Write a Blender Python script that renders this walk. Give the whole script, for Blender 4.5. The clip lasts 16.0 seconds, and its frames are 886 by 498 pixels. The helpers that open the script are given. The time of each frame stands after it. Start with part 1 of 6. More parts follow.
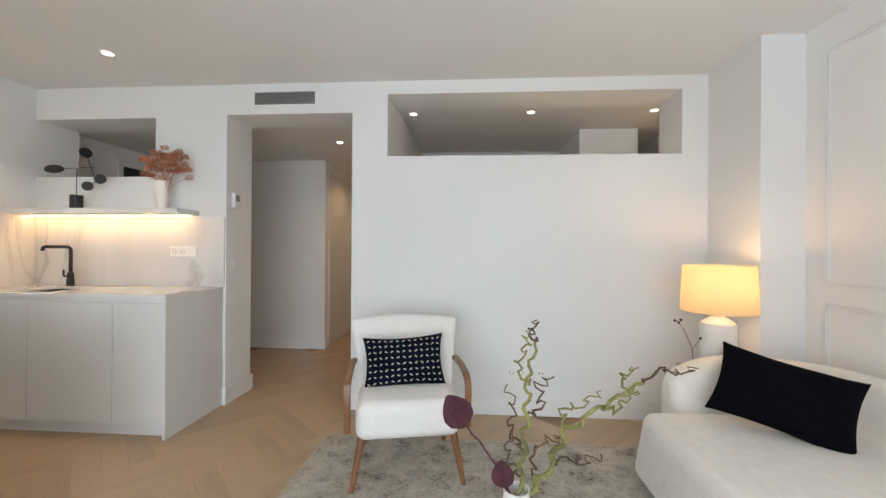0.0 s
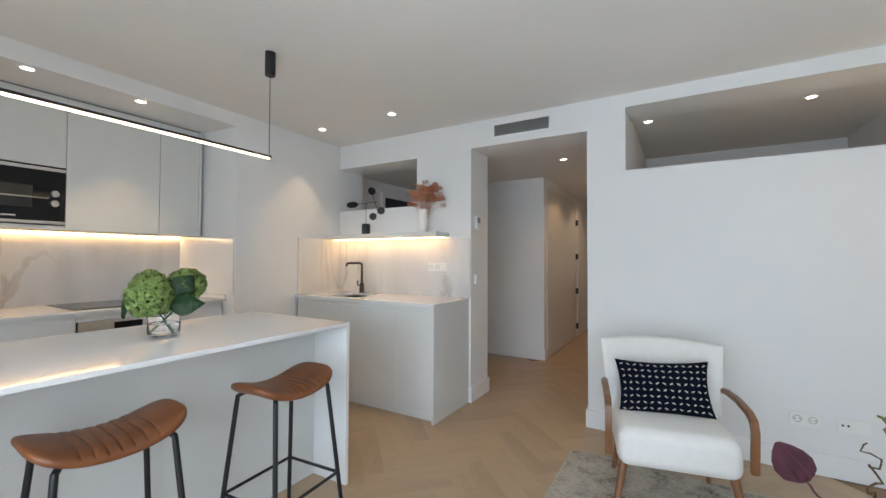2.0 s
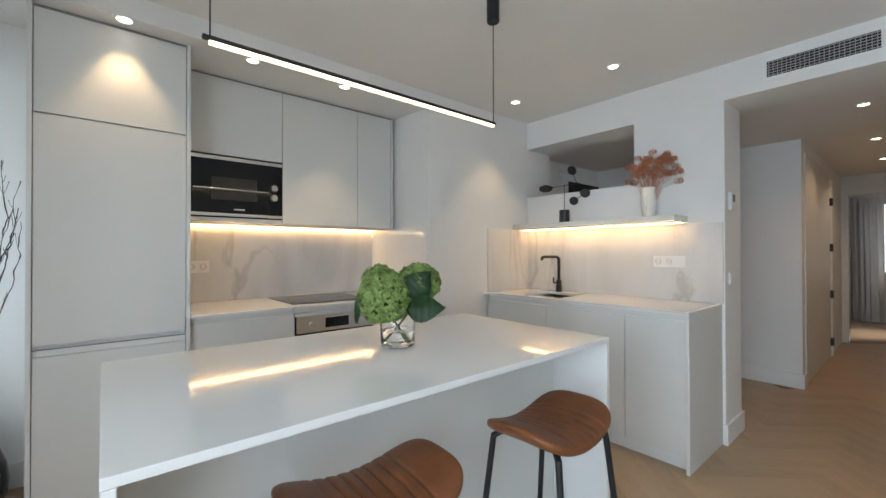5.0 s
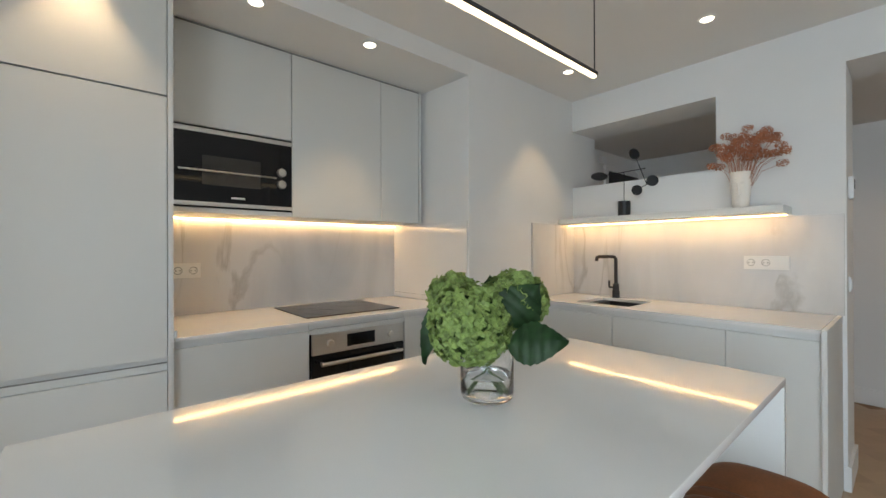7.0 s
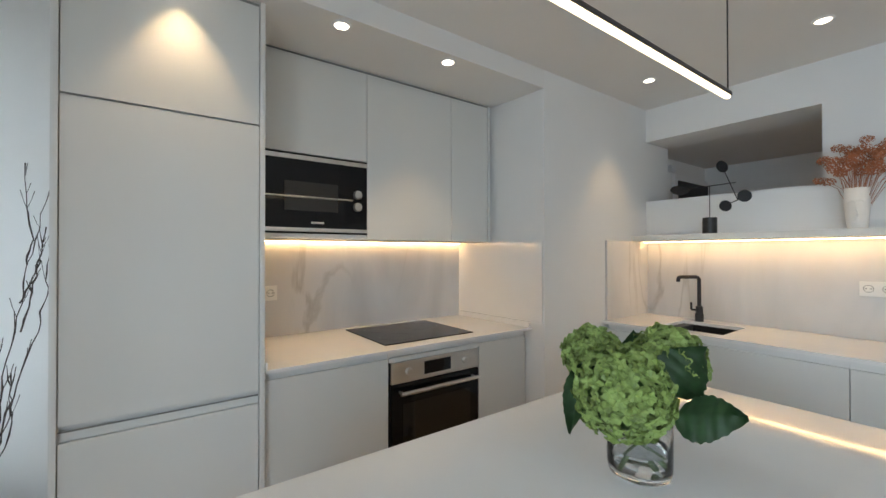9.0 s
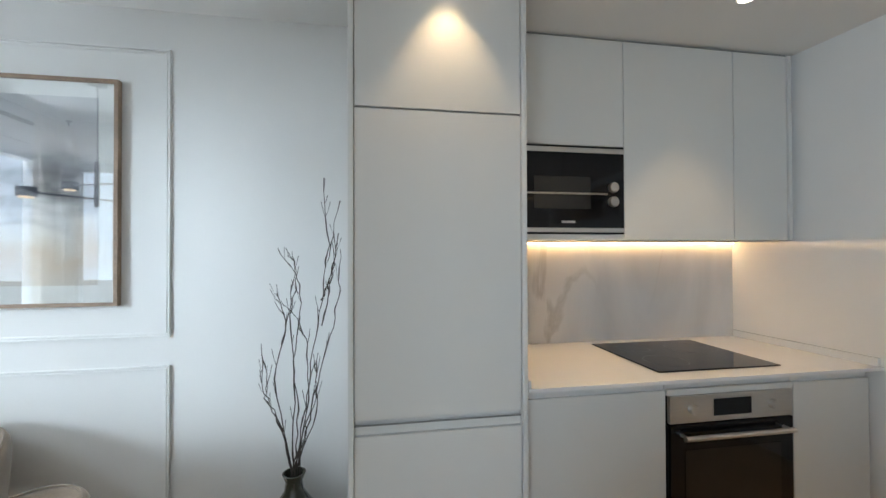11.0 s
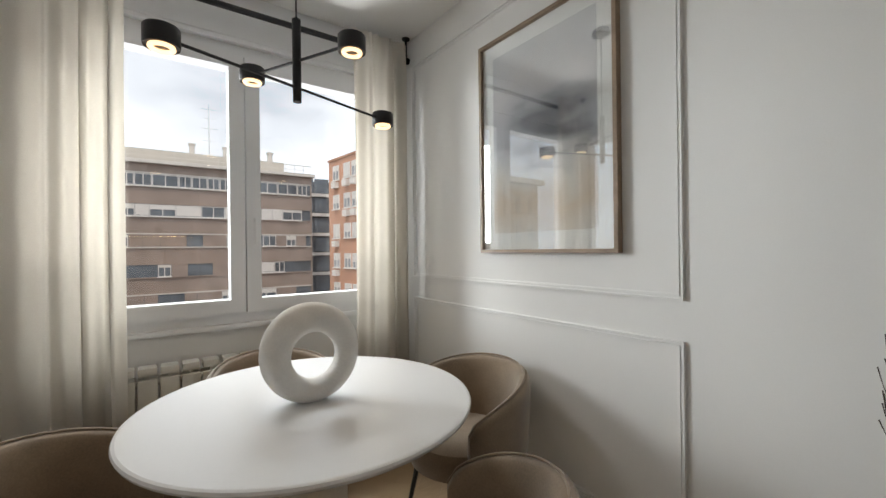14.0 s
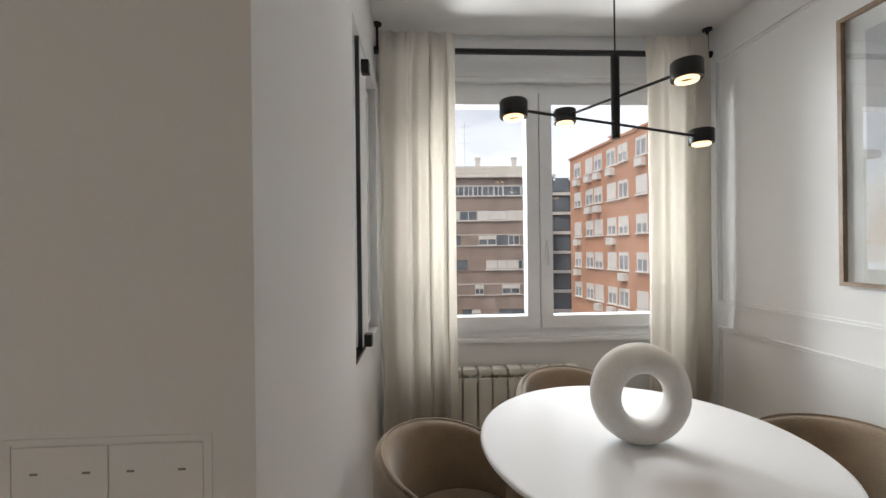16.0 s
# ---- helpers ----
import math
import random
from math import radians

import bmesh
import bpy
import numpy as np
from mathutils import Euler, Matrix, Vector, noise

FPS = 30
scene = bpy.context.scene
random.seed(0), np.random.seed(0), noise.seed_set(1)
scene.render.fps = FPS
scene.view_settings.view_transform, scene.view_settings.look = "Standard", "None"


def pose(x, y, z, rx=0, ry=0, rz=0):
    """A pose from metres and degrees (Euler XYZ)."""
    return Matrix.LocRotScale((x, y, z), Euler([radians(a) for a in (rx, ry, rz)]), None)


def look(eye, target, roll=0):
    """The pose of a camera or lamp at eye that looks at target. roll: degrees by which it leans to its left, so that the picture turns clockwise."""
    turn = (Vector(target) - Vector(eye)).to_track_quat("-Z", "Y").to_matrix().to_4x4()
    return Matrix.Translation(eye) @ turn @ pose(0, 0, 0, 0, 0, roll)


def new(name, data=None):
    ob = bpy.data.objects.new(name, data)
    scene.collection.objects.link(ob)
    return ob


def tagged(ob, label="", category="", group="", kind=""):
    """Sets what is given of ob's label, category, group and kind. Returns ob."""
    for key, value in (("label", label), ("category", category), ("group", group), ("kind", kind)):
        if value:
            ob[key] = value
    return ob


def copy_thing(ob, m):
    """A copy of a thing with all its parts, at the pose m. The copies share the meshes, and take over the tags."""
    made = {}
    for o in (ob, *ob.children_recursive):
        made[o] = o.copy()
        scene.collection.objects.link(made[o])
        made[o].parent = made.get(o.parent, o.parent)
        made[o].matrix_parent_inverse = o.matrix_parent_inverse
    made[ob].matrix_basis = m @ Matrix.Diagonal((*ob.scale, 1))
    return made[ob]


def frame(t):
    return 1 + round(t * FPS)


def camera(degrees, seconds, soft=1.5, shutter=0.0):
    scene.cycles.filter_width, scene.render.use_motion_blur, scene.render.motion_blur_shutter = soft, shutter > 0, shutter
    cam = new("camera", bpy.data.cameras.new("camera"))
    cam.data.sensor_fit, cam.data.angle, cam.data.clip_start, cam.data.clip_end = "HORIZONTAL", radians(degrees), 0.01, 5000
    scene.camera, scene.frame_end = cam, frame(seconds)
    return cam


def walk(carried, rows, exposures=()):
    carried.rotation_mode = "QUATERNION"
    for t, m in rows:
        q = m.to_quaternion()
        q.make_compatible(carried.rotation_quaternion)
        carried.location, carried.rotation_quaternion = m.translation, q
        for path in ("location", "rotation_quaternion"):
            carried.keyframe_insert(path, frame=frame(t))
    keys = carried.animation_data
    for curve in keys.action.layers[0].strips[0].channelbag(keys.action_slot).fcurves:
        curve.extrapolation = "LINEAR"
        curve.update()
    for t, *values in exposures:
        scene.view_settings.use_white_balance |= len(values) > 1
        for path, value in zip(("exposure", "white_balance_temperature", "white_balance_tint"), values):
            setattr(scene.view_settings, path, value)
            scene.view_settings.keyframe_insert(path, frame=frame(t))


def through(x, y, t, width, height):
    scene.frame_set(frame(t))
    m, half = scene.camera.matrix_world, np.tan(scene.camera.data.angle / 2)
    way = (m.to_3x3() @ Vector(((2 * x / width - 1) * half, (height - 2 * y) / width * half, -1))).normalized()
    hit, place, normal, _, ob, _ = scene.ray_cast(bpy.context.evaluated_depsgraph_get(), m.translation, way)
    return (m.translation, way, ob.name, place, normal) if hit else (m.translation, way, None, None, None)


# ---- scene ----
cam = camera(95.5, 16.0)
PATH = [
    (0, (-0.028, -0.022, 1.219), (-0.167, 1.973, 1.224), 0.4),
    (0.5, (-0.068, -0.091, 1.236), (-0.335, 1.891, 1.246), 0.3),
    (1, (-0.144, -0.145, 1.252), (-0.638, 1.793, 1.275), 0.3),
    (1.5, (-0.237, -0.193, 1.271), (-0.994, 1.658, 1.304), 0.2),
    (2, (-0.319, -0.227, 1.278), (-1.338, 1.493, 1.323), 0.2),
    (2.5, (-0.408, -0.218, 1.277), (-1.638, 1.358, 1.321), 0.2),
    (3, (-0.491, -0.168, 1.281), (-1.864, 1.286, 1.314), 0.2),
    (3.5, (-0.597, -0.165, 1.282), (-2.062, 1.197, 1.311), 0.2),
    (4, (-0.764, -0.178, 1.277), (-2.277, 1.13, 1.301), 0.1),
    (6.5, (-1.585, -0.012, 1.262), (-3.114, 1.278, 1.271), -0.2),
    (7, (-1.718, 0.003, 1.276), (-3.235, 1.306, 1.281), -0.2),
    (7.5, (-1.858, 0.038, 1.311), (-3.36, 1.359, 1.306), -0.0),
    (8, (-1.94, 0.057, 1.358), (-3.424, 1.398, 1.353), 0.1),
    (8.6, (-1.925, -0.04, 1.382), (-3.468, 1.232, 1.391), 0.0),
    (9.2, (-1.965, -0.165, 1.4), (-3.625, 0.95, 1.418), -0.1),
    (9.8, (-2.1, -0.19, 1.416), (-3.87, 0.74, 1.445), -0.2),
    (10.3, (-2.22, -0.175, 1.42), (-4.047, 0.637, 1.457), -0.2),
    (10.5, (-2.235, -0.218, 1.424), (-4.111, 0.475, 1.452), -0.2),
    (11, (-2.295, -0.295, 1.405), (-4.267, 0.036, 1.426), -0.2),
    (11.5, (-2.379, -0.343, 1.366), (-4.378, -0.414, 1.393), -0.4),
    (12, (-2.461, -0.392, 1.339), (-4.407, -0.853, 1.358), -0.5),
    (12.5, (-2.563, -0.469, 1.315), (-4.383, -1.298, 1.317), -0.6),
    (13, (-2.705, -0.538, 1.271), (-4.353, -1.671, 1.278), -0.7),
    (13.5, (-2.831, -0.586, 1.229), (-4.267, -1.978, 1.243), -0.7),
    (14, (-2.957, -0.638, 1.203), (-4.132, -2.257, 1.202), -0.7),
    (14.5, (-2.94, -0.716, 1.17), (-3.862, -2.491, 1.161), -0.7),
    (15, (-2.881, -0.74, 1.182), (-3.551, -2.624, 1.172), -0.7),
    (15.5, (-2.802, -0.751, 1.242), (-3.209, -2.709, 1.235), -0.7),
    (16, (-2.699, -0.688, 1.335), (-2.802, -2.685, 1.336), -0.7),
]
EXPOSURES = [(0.0, 0.56, 7200, 14), (1.0, 0.45, 7100, 14), (2.0, 0.42, 6700, 12), (3.5, 0.35, 6600, 10), (6.5, 0.22, 6850, 10), (8.0, 0.14, 6950, 10), (10.5, 0.15, 6200, 9), (11.0, 0.09, 6600, 10), (11.5, -0.04, 6500, 10), (12.5, -0.38, 6850, 12), (13.0, -0.60, 7800, 16), (13.5, -0.63, 8100, 17), (15.0, -0.57, 7700, 15), (16.0, -0.54, 7900, 18)]
walk(cam, [(t, look(eye, target, roll)) for t, eye, target, roll in PATH], EXPOSURES)

# ---- light ----
world = bpy.data.worlds.new("sky")
scene.world = world
world.use_nodes = True
wn, wl = world.node_tree.nodes, world.node_tree.links
wn.clear()
w_out = wn.new("ShaderNodeOutputWorld")
w_bg = wn.new("ShaderNodeBackground")
w_sky = wn.new("ShaderNodeTexSky")
w_sky.sky_type = "NISHITA"
w_sky.sun_disc = False
w_sky.sun_elevation = radians(48)
w_sky.sun_rotation = radians(120)
w_co = wn.new("ShaderNodeTexCoord")
w_map = wn.new("ShaderNodeMapping")
w_map.inputs["Scale"].default_value = (1.0, 1.0, 2.6)
w_noise = wn.new("ShaderNodeTexNoise")
w_noise.inputs["Scale"].default_value = 2.6
w_noise.inputs["Detail"].default_value = 7
w_noise.inputs["Roughness"].default_value = 0.55
w_ramp = wn.new("ShaderNodeValToRGB")
w_ramp.color_ramp.elements[0].position = 0.28
w_ramp.color_ramp.elements[0].color = (0.45, 0.45, 0.45, 1)
w_ramp.color_ramp.elements[1].position = 0.54
w_mix = wn.new("ShaderNodeMix")
w_mix.data_type = "RGBA"
w_mix.inputs[7].default_value = (10.8, 13.0, 15.8, 1)
wl.new(w_co.outputs["Generated"], w_map.inputs["Vector"])
wl.new(w_map.outputs["Vector"], w_noise.inputs["Vector"])
wl.new(w_noise.outputs["Fac"], w_ramp.inputs["Fac"])
wl.new(w_ramp.outputs["Color"], w_mix.inputs[0])
wl.new(w_sky.outputs["Color"], w_mix.inputs[6])
wl.new(w_mix.outputs[2], w_bg.inputs["Color"])
w_bg.inputs["Strength"].default_value = 0.15
wl.new(w_bg.outputs["Background"], w_out.inputs["Surface"])


def lamp(name, kind, energy, colour, m, **settings):
    data = bpy.data.lights.new(name, kind)
    data.energy, data.color = energy, colour
    for key, value in settings.items():
        if key == "size":
            data.size = value
        elif key == "size_y":
            data.shape, data.size_y = "RECTANGLE", value
        elif key == "spread":
            data.spread = value
        elif key == "angle":
            data.angle = value
        elif key == "radius":
            data.shadow_soft_size = value
        elif key == "spot":
            data.spot_size, data.spot_blend = value, 0.6
    ob = new(name, data)
    ob.matrix_world = m
    return ob


lamp("sun", "SUN", 2.9, (1, 0.95, 0.88), look((0, 0, 30), (-14, -12, 0)), angle=radians(12))
# daylight through the living room's own window, behind the walk
lamp("window_daylight_south", "AREA", 37, (0.64, 0.82, 1.0), look((-0.30, -1.33, 1.2), (-0.60, 3.0, 1.05)), size=2.8, size_y=2.0, spread=radians(150))
# unseen area lamp high outside, added to boost sky light through the dining window
lamp("dining_sky_fill", "AREA", 690, (0.70, 0.86, 1.0), look((-3.36, -5.0, 4.6), (-3.4, -1.8, 0.9)), size=3.2, size_y=1.6)
# unseen fill lamp low over the street, added to light the picture wall
lamp("dining_wall_fill", "AREA", 62, (0.70, 0.86, 1.0), look((-0.8, -6.5, 2.2), (-4.2, -1.9, 1.5)), size=1.6, size_y=1.8, spread=radians(58))
# lamp added below the sill, imitating light from the street and the facades
lamp("dining_bounce_fill", "AREA", 430, (0.72, 0.86, 1.0), look((-3.36, -5.2, -1.3), (-3.5, -1.6, 1.9)), size=3.2, size_y=1.4)

# ---- materials ----


def nodes_of(name):
    m = bpy.data.materials.new(name)
    m.use_nodes = True
    return m, m.node_tree.nodes, m.node_tree.links, m.node_tree.nodes["Principled BSDF"]


def surface(name, colour, rough=0.5, metal=0.0, scale=6.0, vary=0.06, bump=0.05, fine=140.0, stretch=(1, 1, 1), sheen=0.0, coat=0.0, per_object=0.0):
    """Base colour with a broad and a fine variation, and fine relief."""
    m, n, l, b = nodes_of(name)
    co = n.new("ShaderNodeTexCoord")
    mp = n.new("ShaderNodeMapping")
    mp.inputs["Scale"].default_value = stretch
    l.new(co.outputs["Object"], mp.inputs["Vector"])
    broad = n.new("ShaderNodeTexNoise")
    broad.inputs["Scale"].default_value = scale
    broad.inputs["Detail"].default_value = 5
    grain = n.new("ShaderNodeTexNoise")
    grain.inputs["Scale"].default_value = fine
    grain.inputs["Detail"].default_value = 3
    for t in (broad, grain):
        l.new(mp.outputs["Vector"], t.inputs["Vector"])
    add = n.new("ShaderNodeMath")
    add.operation = "ADD"
    l.new(broad.outputs["Fac"], add.inputs[0])
    half = n.new("ShaderNodeMath")
    half.operation = "MULTIPLY"
    half.inputs[1].default_value = 0.5
    l.new(grain.outputs["Fac"], half.inputs[0])
    l.new(half.outputs[0], add.inputs[1])
    last = add
    if per_object:
        info = n.new("ShaderNodeObjectInfo")
        geo = n.new("ShaderNodeNewGeometry")
        both = n.new("ShaderNodeMath")
        both.operation = "ADD"
        l.new(info.outputs["Random"], both.inputs[0])
        l.new(geo.outputs["Random Per Island"], both.inputs[1])
        wrap = n.new("ShaderNodeMath")
        wrap.operation = "FRACT"
        l.new(both.outputs[0], wrap.inputs[0])
        amount = n.new("ShaderNodeMath")
        amount.operation = "MULTIPLY_ADD"
        amount.inputs[1].default_value = per_object
        l.new(wrap.outputs[0], amount.inputs[0])
        l.new(add.outputs[0], amount.inputs[2])
        last = amount
    ramp = n.new("ShaderNodeValToRGB")
    ramp.color_ramp.elements[0].position, ramp.color_ramp.elements[1].position = 0.35, 1.15 if not per_object else 1.0
    lo = [max(0, c * (1 - vary * 2)) for c in colour]
    hi = [min(1, c * (1 + vary * 2)) for c in colour]
    ramp.color_ramp.elements[0].color, ramp.color_ramp.elements[1].color = (*lo, 1), (*hi, 1)
    l.new(last.outputs[0], ramp.inputs["Fac"])
    l.new(ramp.outputs["Color"], b.inputs["Base Color"])
    b.inputs["Roughness"].default_value, b.inputs["Metallic"].default_value = rough, metal
    b.inputs["Sheen Weight"].default_value, b.inputs["Coat Weight"].default_value = sheen, coat
    if bump:
        bp = n.new("ShaderNodeBump")
        bp.inputs["Strength"].default_value, bp.inputs["Distance"].default_value = bump, 0.004
        l.new(last.outputs[0], bp.inputs["Height"])
        l.new(bp.outputs["Normal"], b.inputs["Normal"])
    return m


def glow(name, colour, strength):
    m, n, l, b = nodes_of(name)
    b.inputs["Base Color"].default_value = (*colour, 1)
    b.inputs["Emission Color"].default_value = (*colour, 1)
    b.inputs["Emission Strength"].default_value = strength
    return m


def clear_glass(name, tint=(1, 1, 1), rough=0.0, thin=False):
    m, n, l, b = nodes_of(name)
    b.inputs["Base Color"].default_value = (*tint, 1)
    b.inputs["Roughness"].default_value = rough
    b.inputs["Transmission Weight"].default_value = 1.0
    b.inputs["IOR"].default_value = 1.45
    return m


def pane_glass(name, base=0.045):
    """Thin window glass: clear, with a mirror gloss."""
    m, n, l, b = nodes_of(name)
    n.remove(b)
    clear = n.new("ShaderNodeBsdfTransparent")
    clear.inputs["Color"].default_value = (0.97, 0.98, 0.98, 1)
    gloss = n.new("ShaderNodeBsdfGlossy")
    gloss.inputs["Roughness"].default_value = 0.0
    facing = n.new("ShaderNodeLayerWeight")
    facing.inputs["Blend"].default_value = 0.5
    power = n.new("ShaderNodeMath")
    power.operation = "POWER"
    power.inputs[1].default_value = 5.0
    l.new(facing.outputs["Facing"], power.inputs[0])
    gain = n.new("ShaderNodeMath")
    gain.operation = "MULTIPLY_ADD"
    gain.inputs[1].default_value, gain.inputs[2].default_value = 0.8, base
    l.new(power.outputs[0], gain.inputs[0])
    mix = n.new("ShaderNodeMixShader")
    l.new(gain.outputs[0], mix.inputs[0])
    l.new(clear.outputs[0], mix.inputs[1])
    l.new(gloss.outputs[0], mix.inputs[2])
    l.new(mix.outputs[0], n["Material Output"].inputs["Surface"])
    return m


WALL = surface("wall_paint", (0.80, 0.80, 0.79), 0.75, scale=1.5, vary=0.015, bump=0.10, fine=260)
CEIL = surface("ceiling_paint", (0.80, 0.79, 0.77), 0.85, scale=1.2, vary=0.015, bump=0.05, fine=220)
TRIM = surface("trim_paint", (0.82, 0.82, 0.81), 0.45, scale=3, vary=0.012, bump=0.02)
LACQUER = surface("cabinet_lacquer", (0.68, 0.685, 0.665), 0.42, scale=2, vary=0.012, bump=0.012, fine=400)
CARCASS = surface("cabinet_edge", (0.70, 0.71, 0.70), 0.5, scale=2, vary=0.02, bump=0.01)
GAP = surface("shadow_gap", (0.25, 0.25, 0.24), 0.8, vary=0.05, bump=0.0)
QUARTZ = surface("white_quartz", (0.80, 0.80, 0.79), 0.07, scale=3, vary=0.015, bump=0.0, fine=300, coat=0.25)
OAK = surface("oak_plank", (0.40, 0.285, 0.18), 0.40, scale=7, vary=0.09, bump=0.06, fine=70, stretch=(0.25, 1, 1), per_object=0.38)
SCREED = surface("joint_filler", (0.28, 0.185, 0.115), 0.9, vary=0.1)
BLACK = surface("black_metal", (0.018, 0.018, 0.02), 0.38, metal=0.3, scale=20, vary=0.1, bump=0.02)
GLOSSBLACK = surface("black_glass", (0.005, 0.005, 0.006), 0.06, scale=3, vary=0.05, bump=0.0)
GLOSSBLACK.node_tree.nodes["Principled BSDF"].inputs["Specular IOR Level"].default_value = 0.3
STEEL = surface("brushed_steel", (0.62, 0.60, 0.57), 0.28, metal=1.0, scale=8, vary=0.05, bump=0.02, fine=200, stretch=(1, 0.05, 1))
PLATE = surface("socket_plate", (0.84, 0.83, 0.80), 0.3, scale=3, vary=0.01, bump=0.01)
PVC = surface("white_pvc", (0.80, 0.81, 0.82), 0.35, scale=3, vary=0.01, bump=0.01)
WALNUT = surface("walnut_wood", (0.20, 0.085, 0.035), 0.35, scale=14, vary=0.25, bump=0.06, fine=90, stretch=(1, 1, 0.12))
LEATHER = surface("tan_leather", (0.165, 0.054, 0.017), 0.40, scale=9, vary=0.22, bump=0.25, fine=220)
BOUCLE = surface("white_boucle", (0.78, 0.75, 0.71), 0.95, scale=30, vary=0.02, bump=0.22, fine=320, sheen=0.3)
SOFAFAB = surface("cream_fabric", (0.76, 0.71, 0.635), 0.95, scale=20, vary=0.04, bump=0.35, fine=380, sheen=0.25)
BLACKFAB = surface("black_linen", (0.0025, 0.0025, 0.004), 0.95, scale=20, vary=0.2, bump=0.35, fine=300)
NAVYFAB = surface("navy_cotton", (0.005, 0.006, 0.013), 0.95, scale=20, vary=0.2, bump=0.3, fine=300)
for fabric in (BLACKFAB, NAVYFAB):
    fabric.node_tree.nodes["Principled BSDF"].inputs["Specular IOR Level"].default_value = 0.08
VELVET = surface("taupe_velvet", (0.24, 0.175, 0.12), 0.75, scale=7, vary=0.22, bump=0.10, fine=200, sheen=0.55)
CERAMIC = surface("white_ceramic", (0.76, 0.74, 0.70), 0.55, scale=12, vary=0.03, bump=0.12, fine=180)
STONEWARE = surface("matt_stoneware", (0.74, 0.72, 0.69), 0.85, scale=18, vary=0.04, bump=0.5, fine=150)
TABLETOP = surface("white_lacquer_top", (0.76, 0.76, 0.76), 0.27, scale=2, vary=0.01, bump=0.01)
BRANCH = surface("grey_bark", (0.055, 0.043, 0.038), 0.9, scale=30, vary=0.3, bump=0.5, fine=120)
GREENTWIG = surface("green_bark", (0.165, 0.155, 0.05), 0.8, scale=12, vary=0.45, bump=0.4, fine=90)
BROWNTWIG = surface("brown_twig", (0.085, 0.05, 0.025), 0.85, scale=20, vary=0.3, bump=0.3)
PETAL = surface("hydrangea_green", (0.132, 0.186, 0.048), 0.6, scale=25, vary=0.34, bump=0.1, fine=90, per_object=0.35)
LEAF = surface("dark_leaf", (0.028, 0.075, 0.024), 0.45, scale=18, vary=0.25, bump=0.25, fine=70)
STEM = surface("stem_green", (0.06, 0.10, 0.03), 0.5, scale=18, vary=0.2, bump=0.1)
DRIED = surface("dried_hydrangea", (0.29, 0.115, 0.06), 0.9, scale=25, vary=0.3, bump=0.2, fine=90, per_object=0.5)
POD = surface("dark_purple_pod", (0.075, 0.018, 0.028), 0.75, scale=18, vary=0.3, bump=0.3)
GLASS = clear_glass("vase_glass")
WATER = clear_glass("vase_water", (0.98, 1.0, 0.99))
PANE = pane_glass("window_glass")
PICGLASS = pane_glass("picture_glass", 0.17)
LED = glow("led_strip", (1.0, 0.62, 0.28), 19.0)
BARLED = glow("bar_led", (1.0, 0.80, 0.52), 3.4)
SPOT = glow("spot_lens", (1.0, 0.90, 0.74), 6.0)
DISCLED = glow("disc_led", (1.0, 0.76, 0.50), 2.6)
DARKDOOR = surface("black_door_paint", (0.02, 0.02, 0.022), 0.5, vary=0.1, bump=0.03)

# ---- builders ----


def cube(bm, x0, x1, y0, y1, z0, z1, bevel=0.0):
    lo, hi = Vector((min(x0, x1), min(y0, y1), min(z0, z1))), Vector((max(x0, x1), max(y0, y1), max(z0, z1)))
    made = bmesh.ops.create_cube(bm, size=1)["verts"]
    for v in made:
        v.co = Vector([lo[i] if v.co[i] < 0 else hi[i] for i in range(3)])
    if bevel:
        edges = list({e for v in made for e in v.link_edges})
        bmesh.ops.bevel(bm, geom=edges, offset=bevel, segments=2, affect="EDGES", profile=0.6)
    return bm


def block(*args, **kw):
    return cube(bmesh.new(), *args, **kw)


def boxes(*rows):
    bm = bmesh.new()
    for r in rows:
        cube(bm, *r)
    return bm


def tube(bm, points, radii, sides=10, closed=False):
    """A round bar along points; radii one number or one per point."""
    pts = [Vector(p) for p in points]
    if not isinstance(radii, (list, tuple)):
        radii = [radii] * len(pts)
    rings = []
    up = Vector((0, 0, 1))
    prev = None
    for i, p in enumerate(pts):
        a = pts[i - 1] if i else (pts[-1] if closed else p)
        b = pts[i + 1] if i + 1 < len(pts) else (pts[0] if closed else p)
        d = (b - a).normalized()
        side = d.cross(up) if prev is None else prev - d * prev.dot(d)
        if side.length < 1e-4:
            side = d.cross(Vector((1, 0, 0)))
        side.normalize()
        prev = side
        other = d.cross(side)
        rings.append([bm.verts.new(p + (side * math.cos(k * 2 * math.pi / sides) + other * math.sin(k * 2 * math.pi / sides)) * radii[i]) for k in range(sides)])
    n = len(rings)
    for i in range(n if closed else n - 1):
        r, q = rings[i], rings[(i + 1) % n]
        for k in range(sides):
            bm.faces.new((r[k], r[(k + 1) % sides], q[(k + 1) % sides], q[k]))
    if not closed:
        bm.faces.new(rings[0][::-1])
        bm.faces.new(rings[-1])
    return bm


def lathe(bm, profile, sides=32, centre=(0, 0), cap=True):
    """Turn a profile of (radius, z) round the upright axis."""
    rings = []
    for r, z in profile:
        rings.append([bm.verts.new((centre[0] + r * math.cos(2 * math.pi * k / sides), centre[1] + r * math.sin(2 * math.pi * k / sides), z)) for k in range(sides)])
    for a, b in zip(rings, rings[1:]):
        for k in range(sides):
            bm.faces.new((a[k], a[(k + 1) % sides], b[(k + 1) % sides], b[k]))
    if cap:
        bm.faces.new(rings[0][::-1])
        bm.faces.new(rings[-1])
    return bm


